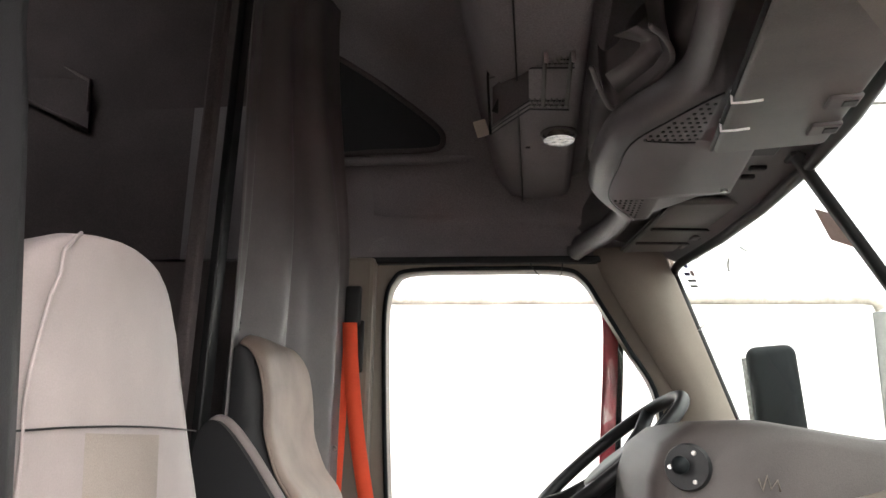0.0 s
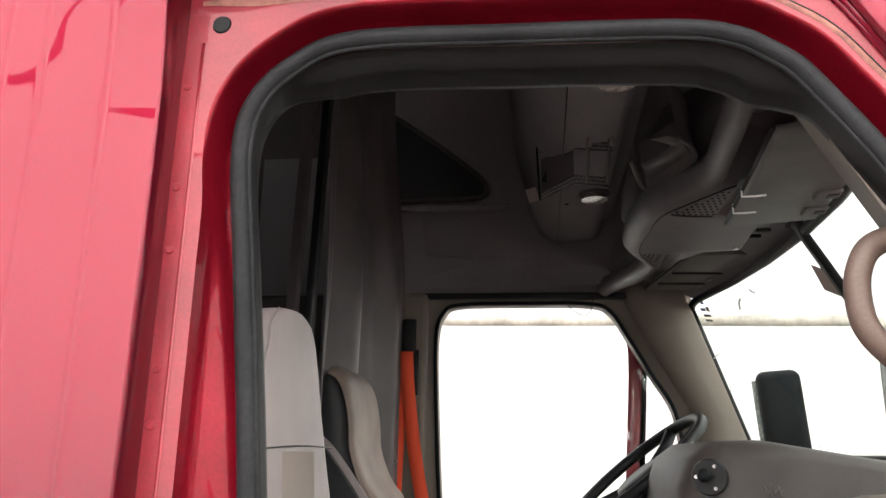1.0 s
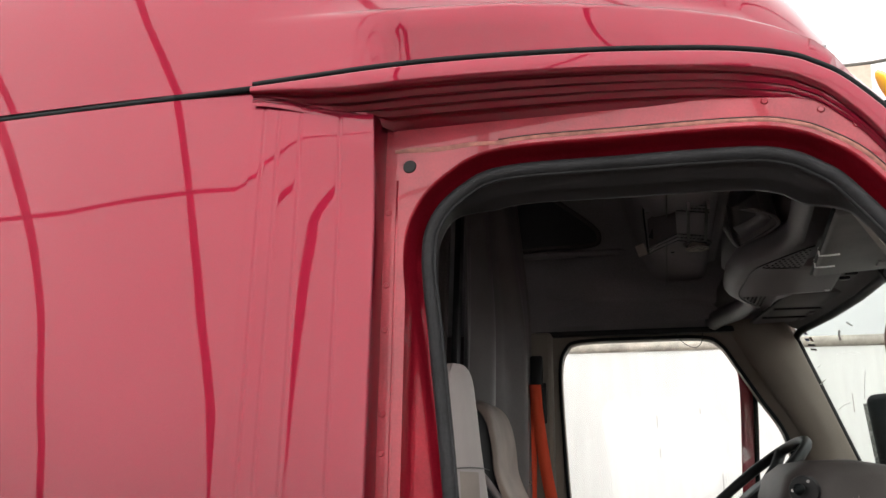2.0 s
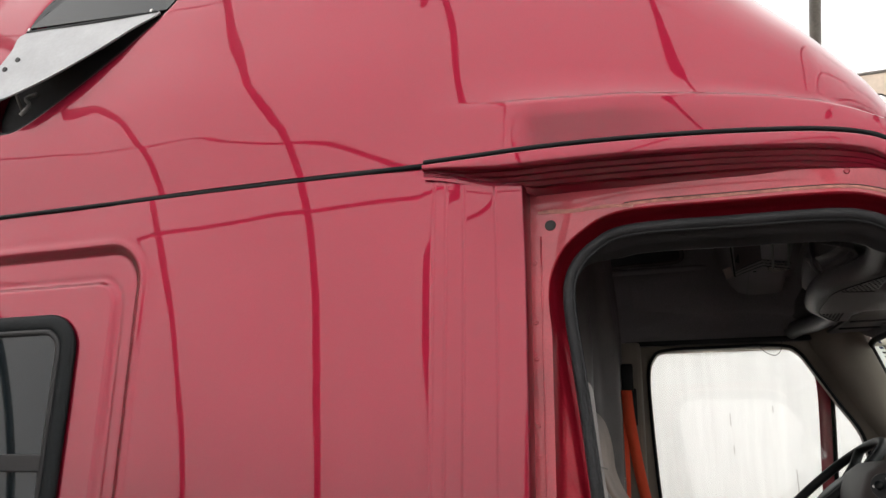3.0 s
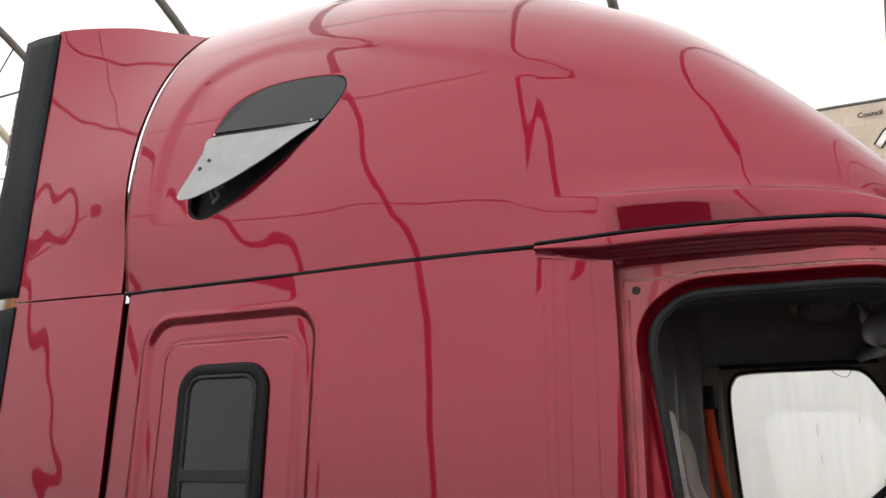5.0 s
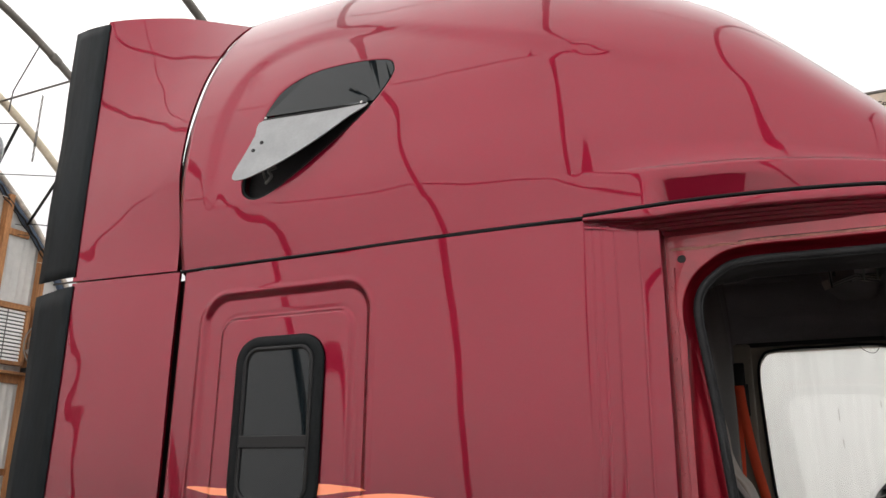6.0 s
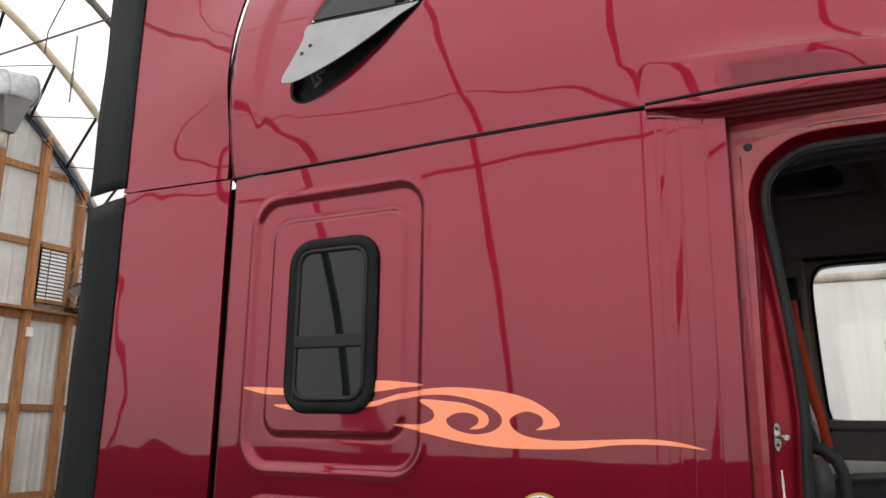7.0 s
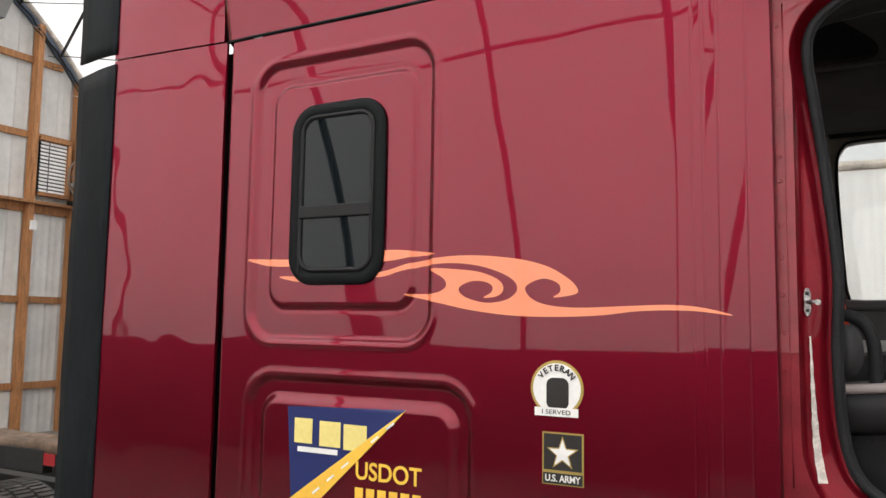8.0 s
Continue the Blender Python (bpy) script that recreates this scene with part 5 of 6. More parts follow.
# windscreen, its gasket and centre post
def shield(y, z, off=0.0):
    e = ((y - MID) / 0.92) ** 2
    return Vector((0.955 - 0.115 * e + (2.5 - z) * (0.573 - 0.22 * e) - off, y, z))


ya, yb, zt, zb = 0.26, 2.045, 2.512, 1.99
loop = []
for u, v in rounded(0, 1, 0, 1, 0.05, 4):
    loop.append((u, v))
edge = []
for (u0, v0), (u1, v1) in zip(loop, loop[1:] + loop[:1]):
    edge += [shield(ya + (yb - ya) * (u0 + (u1 - u0) * k / 6), zb + (zt - zb) * (v0 + (v1 - v0) * k / 6)) for k in range(6)]
tube("windscreen_gasket", edge, 0.0135, BLACK, truck, "black windscreen gasket", closed=True, sides=8)
rows = [[shield(ya + (yb - ya) * u, zb + (zt - zb) * v, -0.006) for v in (0, 0.25, 0.5, 0.75, 1)] for u in np.linspace(0, 1, 17)]
g = sheet("windscreen", rows, TINTED_GLASS, truck)
g.visible_shadow = False
rows = [[shield(1.13 + dy, z, o) for dy, o in ((-0.018, 0.0), (-0.013, 0.016), (0.013, 0.016), (0.018, 0.0))] for z in np.linspace(2.54, 1.97, 12)]
sheet("centre_post", rows, BLACK, truck, "black windscreen centre post")
sticker = [shield(y, z, 0.004) for y, z in ((1.205, 2.450), (1.145, 2.420), (1.165, 2.360), (1.225, 2.390))]
sheet("inspection_sticker", [[sticker[0], sticker[1]], [sticker[3], sticker[2]]], STICKER, truck, "faded pink windscreen sticker")
for k, (y, z, w, h) in enumerate(((1.942, 2.497, 0.022, 0.014), (1.955, 2.474, 0.030, 0.010), (1.945, 2.452, 0.045, 0.008), (1.948, 2.436, 0.040, 0.007), (1.925, 2.470, 0.020, 0.016))):
    q = [[shield(y + a * w / 2, z + e * h / 2 + 0.1 * a * w, 0.005) for a in (-1, 1)] for e in (-1, 1)]
    sheet("glass_mark", q, (NAVY, NAVY, GREY_TRIM, GREY_TRIM, STICKER)[k], truck)
# dirt marks on the glass
for marks, r in ((((1.694, 2.462), (1.72, 2.45), (1.733, 2.434)), 0.0035), (((2.03, 2.318), (2.005, 2.326), (1.978, 2.331)), 0.0025), (((2.002, 2.223), (1.96, 2.235), (1.912, 2.24)), 0.0016), (((1.611, 2.472), (1.604, 2.464), (1.589, 2.455)), 0.0035), (((1.705, 2.328), (1.759, 2.292), (1.817, 2.245)), 0.0010), (((1.816, 2.399), (1.75, 2.391), (1.689, 2.375)), 0.0010), (((1.994, 2.375), (1.957, 2.382)), 0.0014)):
    tube("glass_smudge", catmull([shield(y, z, 0.003) for y, z in marks], 3), r, SMUDGE, truck, "grey smudge on the windscreen", sides=5, flat=0.3)
for y0, y1, s in ((2.043, 2.06, 1), (0.20, 0.262, -1)):
    rows = []
    for z in np.linspace(2.57, 1.6, 14):
        xr, yy = 0.60 + 0.235 * min(1, max(0, 2.54 - z) / 0.42) + 0.03 * ramp(2.12 - z, 0, 0.4), y0 if s > 0 else y1
        xf = shield(yy, z).x + 0.004
        mid = (2.045 if s > 0 else 0.215)
        inn = yy - 0.035 * s
        rows.append([(xr, mid, z), (xr + 0.02, inn + 0.01 * s, z), ((xr + xf) / 2, inn - 0.012 * s, z), (xf - 0.02, inn, z), (xf, yy, z)])
    sheet("pillar_cover", rows, TAUPE, truck, "taupe windscreen pillar cover")

# overhead shelf and console
rows = [[(x, y, z + 0.004 * noise.noise((x * 3, y * 2, 1))) for x, z in ((0.565, 2.775), (0.535, 2.775), (0.53, 2.745), (0.522, 2.727), (0.505, 2.722), (0.45, 2.722), (0.395, 2.726), (0.35, 2.742), (0.32, 2.78), (0.295, 2.84), (0.27, 2.93), (0.24, 3.05))] for y in np.linspace(0.28, 2.04, 12)]
sheet("overhead_shelf", rows, DARK_TRIM, truck, "charcoal overhead shelf lining")
ROLL = ((0.22, 0.655), (0.42, 0.657), (0.58, 0.668), (0.72, 0.679), (0.79, 0.664), (0.87, 0.618), (0.95, 0.582), (1.08, 0.566), (1.27, 0.572), (1.36, 0.606), (1.45, 0.650), (1.52, 0.647), (1.76, 0.625), (2.03, 0.555))
PANEL = ((0.22, 0.695), (0.73, 0.712), (0.94, 0.712), (0.975, 0.815), (1.25, 0.832), (1.278, 0.694), (1.45, 0.690), (1.52, 0.690), (2.03, 0.60))


def soft_table(t, y):
    return sum(table(t, y + 0.012 * k) for k in range(-2, 3)) / 5


rows = []
for y in np.concatenate([np.linspace(0.22, 0.68, 12), np.linspace(0.70, 1.0, 26), np.linspace(1.02, 1.23, 9), np.linspace(1.24, 1.48, 25), np.linspace(1.52, 2.03, 10)]):
    cx, px = soft_table(ROLL, y), table(PANEL, y)
    cz = 2.536 + 0.034 * ramp(y, 1.45, 2.03) + 0.02 * (1 - ramp(y, 0.22, 0.5))
    flat = ramp(y, 0.715, 0.755) * (1 - ramp(y, 1.445, 1.475))
    low, shift = 2.600 + (2.4985 - 2.600) * flat, -0.115 * ((y - MID) / 0.92) ** 2
    px = max(px, cx + 0.036)
    front = 0.905 + shift
    row = [(0.965 + shift, y, 2.525), (front, y, 2.553), (max(px + 0.006, min(front - 0.03, 0.86)), y, 2.572), (px + 0.004, y, low + 0.016), (px - 0.003, y, low + 0.002), (px - 0.010, y, low), (cx + (px - cx) * 0.45, y, low)]
    for a in (-88, -70, -50, -25, 0, 25, 50, 75, 95):
        row.append((cx - 0.036 * math.sin(radians(a + 90)) if a > -90 else cx, y, cz - 0.036 * math.cos(radians(a + 90))))
    back = 0.020 * ramp(y, 0.60, 0.72) * (1 - ramp(y, 1.30, 1.45))
    row += [(cx - 0.016 - back, y, cz + 0.055), (cx - 0.012 - back, y, cz + 0.11), (cx + 0.02, y, 2.755)]
    rows.append(row)
sheet("overhead_console", rows, PLASTIC, truck, "charcoal moulded overhead console")
tube("roll_end", catmull([(0.662, 0.44, 2.548), (0.66, 0.40, 2.553), (0.672, 0.35, 2.56), (0.72, 0.315, 2.565), (0.80, 0.30, 2.565)], 6), 0.0375, PLASTIC, truck, sides=14)
tube("console_bead", catmull([(0.704, 0.742, 2.497), (0.686, 0.765, 2.4965), (0.642, 0.839, 2.4965), (0.592, 0.940, 2.497), (0.580, 1.074, 2.497), (0.580, 1.265, 2.497), (0.652, 1.443, 2.498)], 6), 0.0018, BLACK, truck, sides=6)
tube("console_bead", [(0.70, 0.946, 2.497), (0.66, 0.945, 2.4975), (0.615, 0.935, 2.4975)], 0.0012, BLACK, truck, sides=6)
# open pocket in the console's back, with a rim and a shallow tray
rim = catmull([(0.512, 0.795, 2.572), (0.538, 0.885, 2.562), (0.556, 0.930, 2.560), (0.575, 0.915, 2.560), (0.622, 0.800, 2.560), (0.632, 0.748, 2.561), (0.612, 0.690, 2.562), (0.584, 0.652, 2.564)], 6)
pocket = tube("console_pocket", rim, 0.0045, PLASTIC, truck, "open pocket in the overhead console", sides=8)
sheet("pocket_wall", [[(p.x, p.y, p.z), (p.x - 0.012, p.y - 0.020, p.z + 0.050), (p.x - 0.014, p.y - 0.024, p.z + 0.10)] for p in rim[8:]], PLASTIC, pocket)
sheet("pocket_tray", [[(0.57, 0.675, 2.578), (0.545, 0.74, 2.600)], [(0.602, 0.70, 2.574), (0.585, 0.745, 2.590)], [(0.618, 0.748, 2.572), (0.586, 0.758, 2.588)], [(0.610, 0.790, 2.572), (0.570, 0.80, 2.588)], [(0.565, 0.895, 2.573), (0.540, 0.850, 2.588)]], PLASTIC, pocket).modifiers.new("thickness", "SOLIDIFY").thickness = 0.003
for j in range(9):
    for i in range(9):
        x, y = 0.700 - 0.0125 * i - (0.006 if j % 2 else 0), 0.785 + 0.0185 * j
        if x > 0.697 - 0.088 * (y - 0.765) / 0.165 and x < 0.702 and y < 0.935:
            disc("speaker_hole", (x, y, 2.4982), 0.0030, 0.0022, BLACK, truck, axis="z", sides=8)
for j in range(8):
    for i in range(6):
        x, y = 0.596 + 0.0115 * i, 1.290 + 0.0185 * j
        if x > 0.592 + 0.42 * (y - 1.285) and x < 0.664:
            disc("speaker_hole", (x, y, 2.4982), 0.0030, 0.0022, BLACK, truck, axis="z", sides=8)
disc("console_screw", (0.812, 1.225, 2.4985), 0.007, 0.008, CHROME, truck, axis="z", sides=10)
for x, y, sx, sy in ((0.86, 1.09, 0.05, 0.05), (0.875, 1.20, 0.035, 0.018), (0.868, 1.255, 0.03, 0.018), (0.93, 1.14, 0.03, 0.05)):
    box("header_slot", (sx, sy, 0.010), (x, y, 2.536), BLACK, truck)
for y in (1.44, 0.70):
    dome = disc("dome_light", (0.482, y, 2.712), 0.038, 0.022, LENS, truck, "clear dome light", axis="z", bevel=0.014)
    bm = bmesh.new()
    bm_tube(bm, [(0.482 + 0.042 * math.cos(a), y + 0.042 * math.sin(a), 2.718) for a in (2 * math.pi * k / 24 for k in range(24))], 0.005, 6, True)
    part("dome_rim", bm, PLASTIC, dome)
tube("shelf_joint", [(0.385, y, 2.7205) for y in (0.25, 1.0, 2.0)], 0.002, BLACK, truck, sides=4)
box("shelf_slot", (0.012, 0.006, 0.004), (0.405, 1.53, 2.719), BLACK, truck, bevel=0.001)

# sun visors
def visor(name, at, size, rot, label):
    v = thing(name, at, label, "sun visor", "sun visors")
    m = pose(*at, *rot)
    part("pad", bm_box(size, bevel=0.012, segments=3, turn=m), VISOR, v, smooth=True)
    tube("piping", [m @ Vector((-size[0] / 2 - 0.002, y, 0)) for y in np.linspace(-size[1] / 2, size[1] / 2, 6)], 0.004, SEAL, v, sides=6)
    for y in (-0.34, -0.14):
        part("clip", bm_box((0.046, 0.042, 0.008), bevel=0.003, turn=m @ pose(size[0] / 2 - 0.024, -y * size[1], -size[2] / 2 - 0.0015)), PLASTIC, v, smooth=False)
        part("clip_slot", bm_box((0.020, 0.018, 0.004), bevel=0.001, turn=m @ pose(size[0] / 2 - 0.016, -y * size[1], -size[2] / 2 - 0.0055)), BLACK, v, smooth=False)
    return v, m


pv, m = visor("sun_visor", (0.792, 0.655, 2.478), (0.180, 0.515, 0.020), (0, -3, -4.4), "grey vinyl sun visor with white wire ties folded under the header")
for y in (0.032, 0.138):
    tube("wire_tie", [m @ Vector(p) for p in ((-0.093, y, 0.006), (-0.095, y, -0.014), (-0.075, y - 0.004, -0.0165), (-0.054, y - 0.010, -0.018))], 0.0022, WHITE, pv, "white wire tie", sides=6)
dv, m = visor("sun_visor", (0.812, 1.715, 2.552), (0.195, 0.50, 0.020), (0, -3, 8), "worn grey vinyl sun visor with black straps under the header")
for y in (-0.02, 0.13):
    part("strap", bm_box((0.185, 0.016, 0.030), bevel=0.003, turn=m @ pose(0, y, -0.001, 0, 0, 8)), BLACK, dv, "black strap", smooth=False)

# wire cradle under the shelf
cr = thing("wire_cradle", (0.41, 1.10, 2.72), "black wire cradle with a paper tag hung under the overhead shelf", "cradle")
for base, mid, end in (((0.321, 1.22, 2.765), (0.417, 1.09, 2.722), (0.498, 1.03, 2.690)), ((0.326, 1.22, 2.631), (0.411, 1.09, 2.632), (0.486, 1.03, 2.602))):
    run = [Vector(base), Vector(base).lerp(Vector(mid), 0.35) + Vector((0, 0, 0.002)), Vector(mid), Vector(end)]
    for k in range(3):
        tube("wire_rail", [p + Vector((0, 0.004 * k, 0.011 * k)) for p in run], 0.0018, BLACK, cr, sides=5)
    a, b = Vector(mid), Vector(end)
    for k0 in (0, 1):
        zig = [a.lerp(b, k / 7) + Vector((0, -0.002, 0.022 if (k + k0) % 2 else 0.002)) for k in range(8)]
        tube("wire_lattice", zig, 0.0013, GREY_TRIM, cr, sides=5)
tube("frame_post", [(0.320, 1.218, 2.79), (0.319, 1.218, 2.765), (0.326, 1.218, 2.632)], 0.003, BLACK, cr, sides=6)
for x, x2 in ((0.444, 0.437), (0.497, 0.482)):
    tube("hanger_rod", [(x, 1.03, 2.745), (x2, 1.03, 2.61)], 0.0042, GREY_TRIM, cr, sides=8)
    tube("rod_pin", [(x, 1.025, 2.724), (x + 0.001, 1.025, 2.700)], 0.0046, VINYL, cr, "pale worn pin", sides=8)
part("cradle_panel", bm_plate([(0, 0), (1, 0), (1, 1), (0, 1)], 0.003, lambda u, v, w: Vector((0.330 + 0.080 * u, 1.222 - 0.12 * u + w, 2.650 + 0.095 * v + 0.006 * u))), DIM_BROWN, cr, smooth=False)
part("cradle_clip", bm_box((0.022, 0.008, 0.032), bevel=0.003, turn=pose(0.345, 1.205, 2.690, 0, 25, 0)), BLACK, cr, smooth=False)
part("paper_tag", bm_box((0.030, 0.0015, 0.036), bevel=0, turn=pose(0.306, 1.215, 2.645, 10, -22, 20)), VINYL_INSERT, cr, "tan paper tag", smooth=False)

# dashboard with a ball mount
rows = []
DASH_SEC = ((0.60, 1.50), (0.575, 1.80), (0.585, 1.93), (0.605, 1.985), (0.65, 2.018), (0.74, 2.022), (0.92, 1.995), (1.10, 1.97), (1.25, 1.94))
for y in (0.815, 0.825, 0.85, 0.90, 1.1, 1.3, 1.34):
    k = 0 if y > 0.85 else (0.06, 0.02, 0.004)[[0.815, 0.825, 0.85].index(y)]
    rows.append([(x + k, y, z - k * 0.6) for x, z in DASH_SEC])
for y in (1.40, 1.5, 1.9, 1.99):
    rows.append([(x + 0.13, y, z - 0.03) for x, z in DASH_SEC])
rows.insert(0, [(0.95 + 0.1 * math.cos(k), 0.84, 1.7 + 0.05 * math.sin(k)) for k in range(9)])
sheet("dashboard", rows, DASH, truck, "grey-brown moulded vinyl dashboard")
rows = [[(x, y, z) for x, z in ((0.80, 1.30), (0.76, 1.70), (0.77, 1.84), (0.80, 1.895), (0.90, 1.925), (1.10, 1.94), (1.25, 1.93))] for y in (0.24, 0.26, 0.5, 0.83)]
sheet("dashboard_passenger", rows, TAUPE, truck, "taupe passenger side dashboard")
mount_m = pose(0.632, 0.806, 1.951, 90, 0, -24)
mount = part("ball_mount", (lambda b: (bmesh.ops.create_cone(b, cap_ends=True, segments=28, radius1=0.034, radius2=0.031, depth=0.010), bmesh.ops.transform(b, matrix=mount_m, verts=b.verts), b)[2])(bmesh.new()), BLACK, truck, "round black ball mount with three screws", smooth=False)
for a in (60, 180, 300):
    bm = bmesh.new()
    bmesh.ops.create_cone(bm, cap_ends=True, segments=10, radius1=0.0035, radius2=0.003, depth=0.004)
    bmesh.ops.transform(bm, matrix=mount_m @ pose(0.023 * math.cos(radians(a)), 0.023 * math.sin(radians(a)), 0.007), verts=bm.verts)
    part("mount_screw", bm, CHROME, mount, smooth=False)
bm = bmesh.new()
bmesh.ops.create_uvsphere(bm, u_segments=18, v_segments=12, radius=0.013)
bmesh.ops.transform(bm, matrix=mount_m @ pose(-0.004, 0.003, 0.024), verts=bm.verts)
part("mount_ball", bm, RUBBER, mount)

# steering wheel
sw = thing("steering_wheel", (0.583, 1.58, 1.946), "black four-spoke steering wheel on a tilted column", "steering wheel")
swm = pose(0.583, 1.58, 1.946, 0, 0, 7) @ pose(0, 0, 0, 0, -40, 0)
tube("rim", [swm @ Vector((0.232 * math.cos(a), 0.232 * math.sin(a), 0)) for a in (2 * math.pi * k / 64 for k in range(64))], 0.0165, BLACK, sw, closed=True, sides=12)
bm = bmesh.new()
bmesh.ops.create_cone(bm, cap_ends=True, segments=28, radius1=0.095, radius2=0.075, depth=0.05)
bmesh.ops.transform(bm, matrix=swm @ pose(0, 0, -0.035), verts=bm.verts)
part("hub", bm, BLACK, sw)
for a in (35, 145, 215, 325):
    c, s = math.cos(radians(a)), math.sin(radians(a))
    tube("spoke", [swm @ Vector((0.06 * c, 0.06 * s, -0.03)), swm @ Vector((0.15 * c, 0.15 * s, -0.02)), swm @ Vector((0.228 * c, 0.228 * s, 0))], 0.018, BLACK, sw, sides=8, flat=0.5)
tube("column", [swm @ Vector((0, 0, -0.04)), swm @ Vector((0, 0, -0.40))], 0.05, BLACK, sw, sides=14)

# outside mirror on the driver side
mi = thing("side_mirror", (1.15, 2.56, 2.1), "tall dark grey side mirror outside the driver window", "mirror")
bm = bm_box((0.165, 0.10, 0.40), bevel=0.035, segments=4, turn=pose(1.262, 2.53, 2.132, 0, -4, -12))
part("housing", bm, RUBBER, mi)
part("mirror_glass", bm_box((0.13, 0.004, 0.34), bevel=0.01, turn=pose(1.242, 2.585, 2.132, 0, -4, -12)), CHROME, mi, smooth=False)
tube("mirror_arm", [(1.24, 2.53, 2.0), (1.15, 2.40, 1.75), (1.02, 2.20, 1.60)], 0.014, BLACK, mi, sides=8)

# ---- seats ----
ROUND_BACK = ((0.0, 1.02), (0.50, 1.04), (0.563, 1.0), (0.72, 0.85), (0.80, 0.76), (0.876, 0.68), (0.93, 0.585), (0.959, 0.50), (0.985, 0.36), (0.995, 0.24), (1.0, 0.10))


def passenger_seat():
    """The high-backed passenger seat, facing forward, its back's front at x."""
    x, y, width, top, z0 = -0.062, 0.485, 0.575, 2.203, 1.50
    s = thing("truck_seat", (x, y, 1.12), "pale grey vinyl high-back passenger seat with cloth insert", "truck seat", "truck seats")

    def face(v):
        return x + 0.010 * math.sin(v * 5.0)

    rows = []
    for v in np.sin(np.linspace(0, math.pi / 2, 36)):
        z = z0 + (top - z0) * v
        w = width / 2 * table(ROUND_BACK, v)
        t = 0.075 * (1 - 0.45 * ramp(v, 0.5, 1)) * (1 - max(0, (v - 0.9) / 0.1) ** 2 * 0.75)
        xc, row = face(v) - t, []
        for k in range(28):
            a = 2 * math.pi * k / 28
            c, sn = math.cos(a), math.sin(a)
            row.append((xc + t * math.copysign(abs(sn) ** 0.55, sn) + (0.018 * abs(c) ** 3 * min(1, 2 * w / width) ** 4 if sn > 0 else 0), y + w * math.copysign(abs(c) ** 0.55, c), z))
        rows.append(row)
    bm = bmesh.new()
    vs = [[bm.verts.new(p) for p in r] for r in rows]
    for a, b in zip(vs, vs[1:]):
        for k in range(28):
            bm.faces.new((a[k], a[(k + 1) % 28], b[(k + 1) % 28], b[k]))
    bm.faces.new(vs[0]), bm.faces.new(vs[-1])
    part("backrest", bm, VINYL, s)
    # dark shell behind and at the sides
    rows2 = [[(p[0] - 0.018 if q < 14 else p[0] - 0.03, y + (p[1] - y) * 1.03, p[2]) for q, p in enumerate(r)][13:] + [(r[0][0] - 0.018, y + (r[0][1] - y) * 1.03, r[0][2])] for r in rows[:23]]
    sheet("back_shell", rows2, VINYL_DARK, s, "charcoal back shell")
    # lower centre insert, a little proud, under a seam
    ins = []
    for v in np.linspace(0.0, 0.685, 9):
        ins.append([(face(v) + 0.004 - 0.008 * abs(q) ** 3, y + 0.03 + q * width * 0.185, z0 + (top - z0) * v) for q in np.linspace(-1, 1, 9)])
    sheet("insert", ins, VINYL_INSERT, s, "lighter cloth centre panel")
    zi = z0 + (top - z0) * 0.69
    tube("seam", [(ins[-1][0][0] + 0.004 + 0.004 * (1 - abs(q)), y + q * width * 0.40, zi + 0.007 * (1 - q * q) + 0.005 * q - 0.002) for q in np.linspace(-1, 1, 9)], 0.0012, BLACK, s, sides=5)
    inward = ((0.0, 0.58), (0.63, 0.62), (0.75, 0.71), (0.92, 0.74), (0.985, 1.0))
    tube("seam", [(face(v) + 0.002, y - width / 2 * table(ROUND_BACK, v) * table(inward, v), z0 + (top - z0) * v) for v in np.linspace(0.0, 0.985, 28)], 0.0022, VINYL, s, sides=6)
    part("cushion", bm_box((0.50, width - 0.04, 0.12), bevel=0.045, segments=4, turn=pose(x + 0.22, y, 1.40, 0, -5, 0)), BLACK, s)
    tube("cushion_edge", [(x + 0.20 + 0.22 * q, y - width / 2 + 0.045, 1.462 + 0.018 * q) for q in np.linspace(-1, 1, 9)], 0.014, VINYL, s, "pale vinyl edge", sides=10)
    bolster = [(x + 0.078 + 0.042 * math.cos(q), 1.553 + 0.072 * math.sin(q)) for q in (2 * math.pi * k / 32 for k in range(32))]
    part("recliner_cover", bm_plate(bolster, 0.03, lambda u, v, w: Vector((u, y - width / 2 + 0.075 + w, v))), VINYL_DARK, s, "dark oval recliner cover")
    part("base", bm_box((0.42, width * 0.7, 0.32), bevel=0.03, segments=2, turn=pose(x + 0.15, y, 1.26)), BLACK, s, smooth=False)


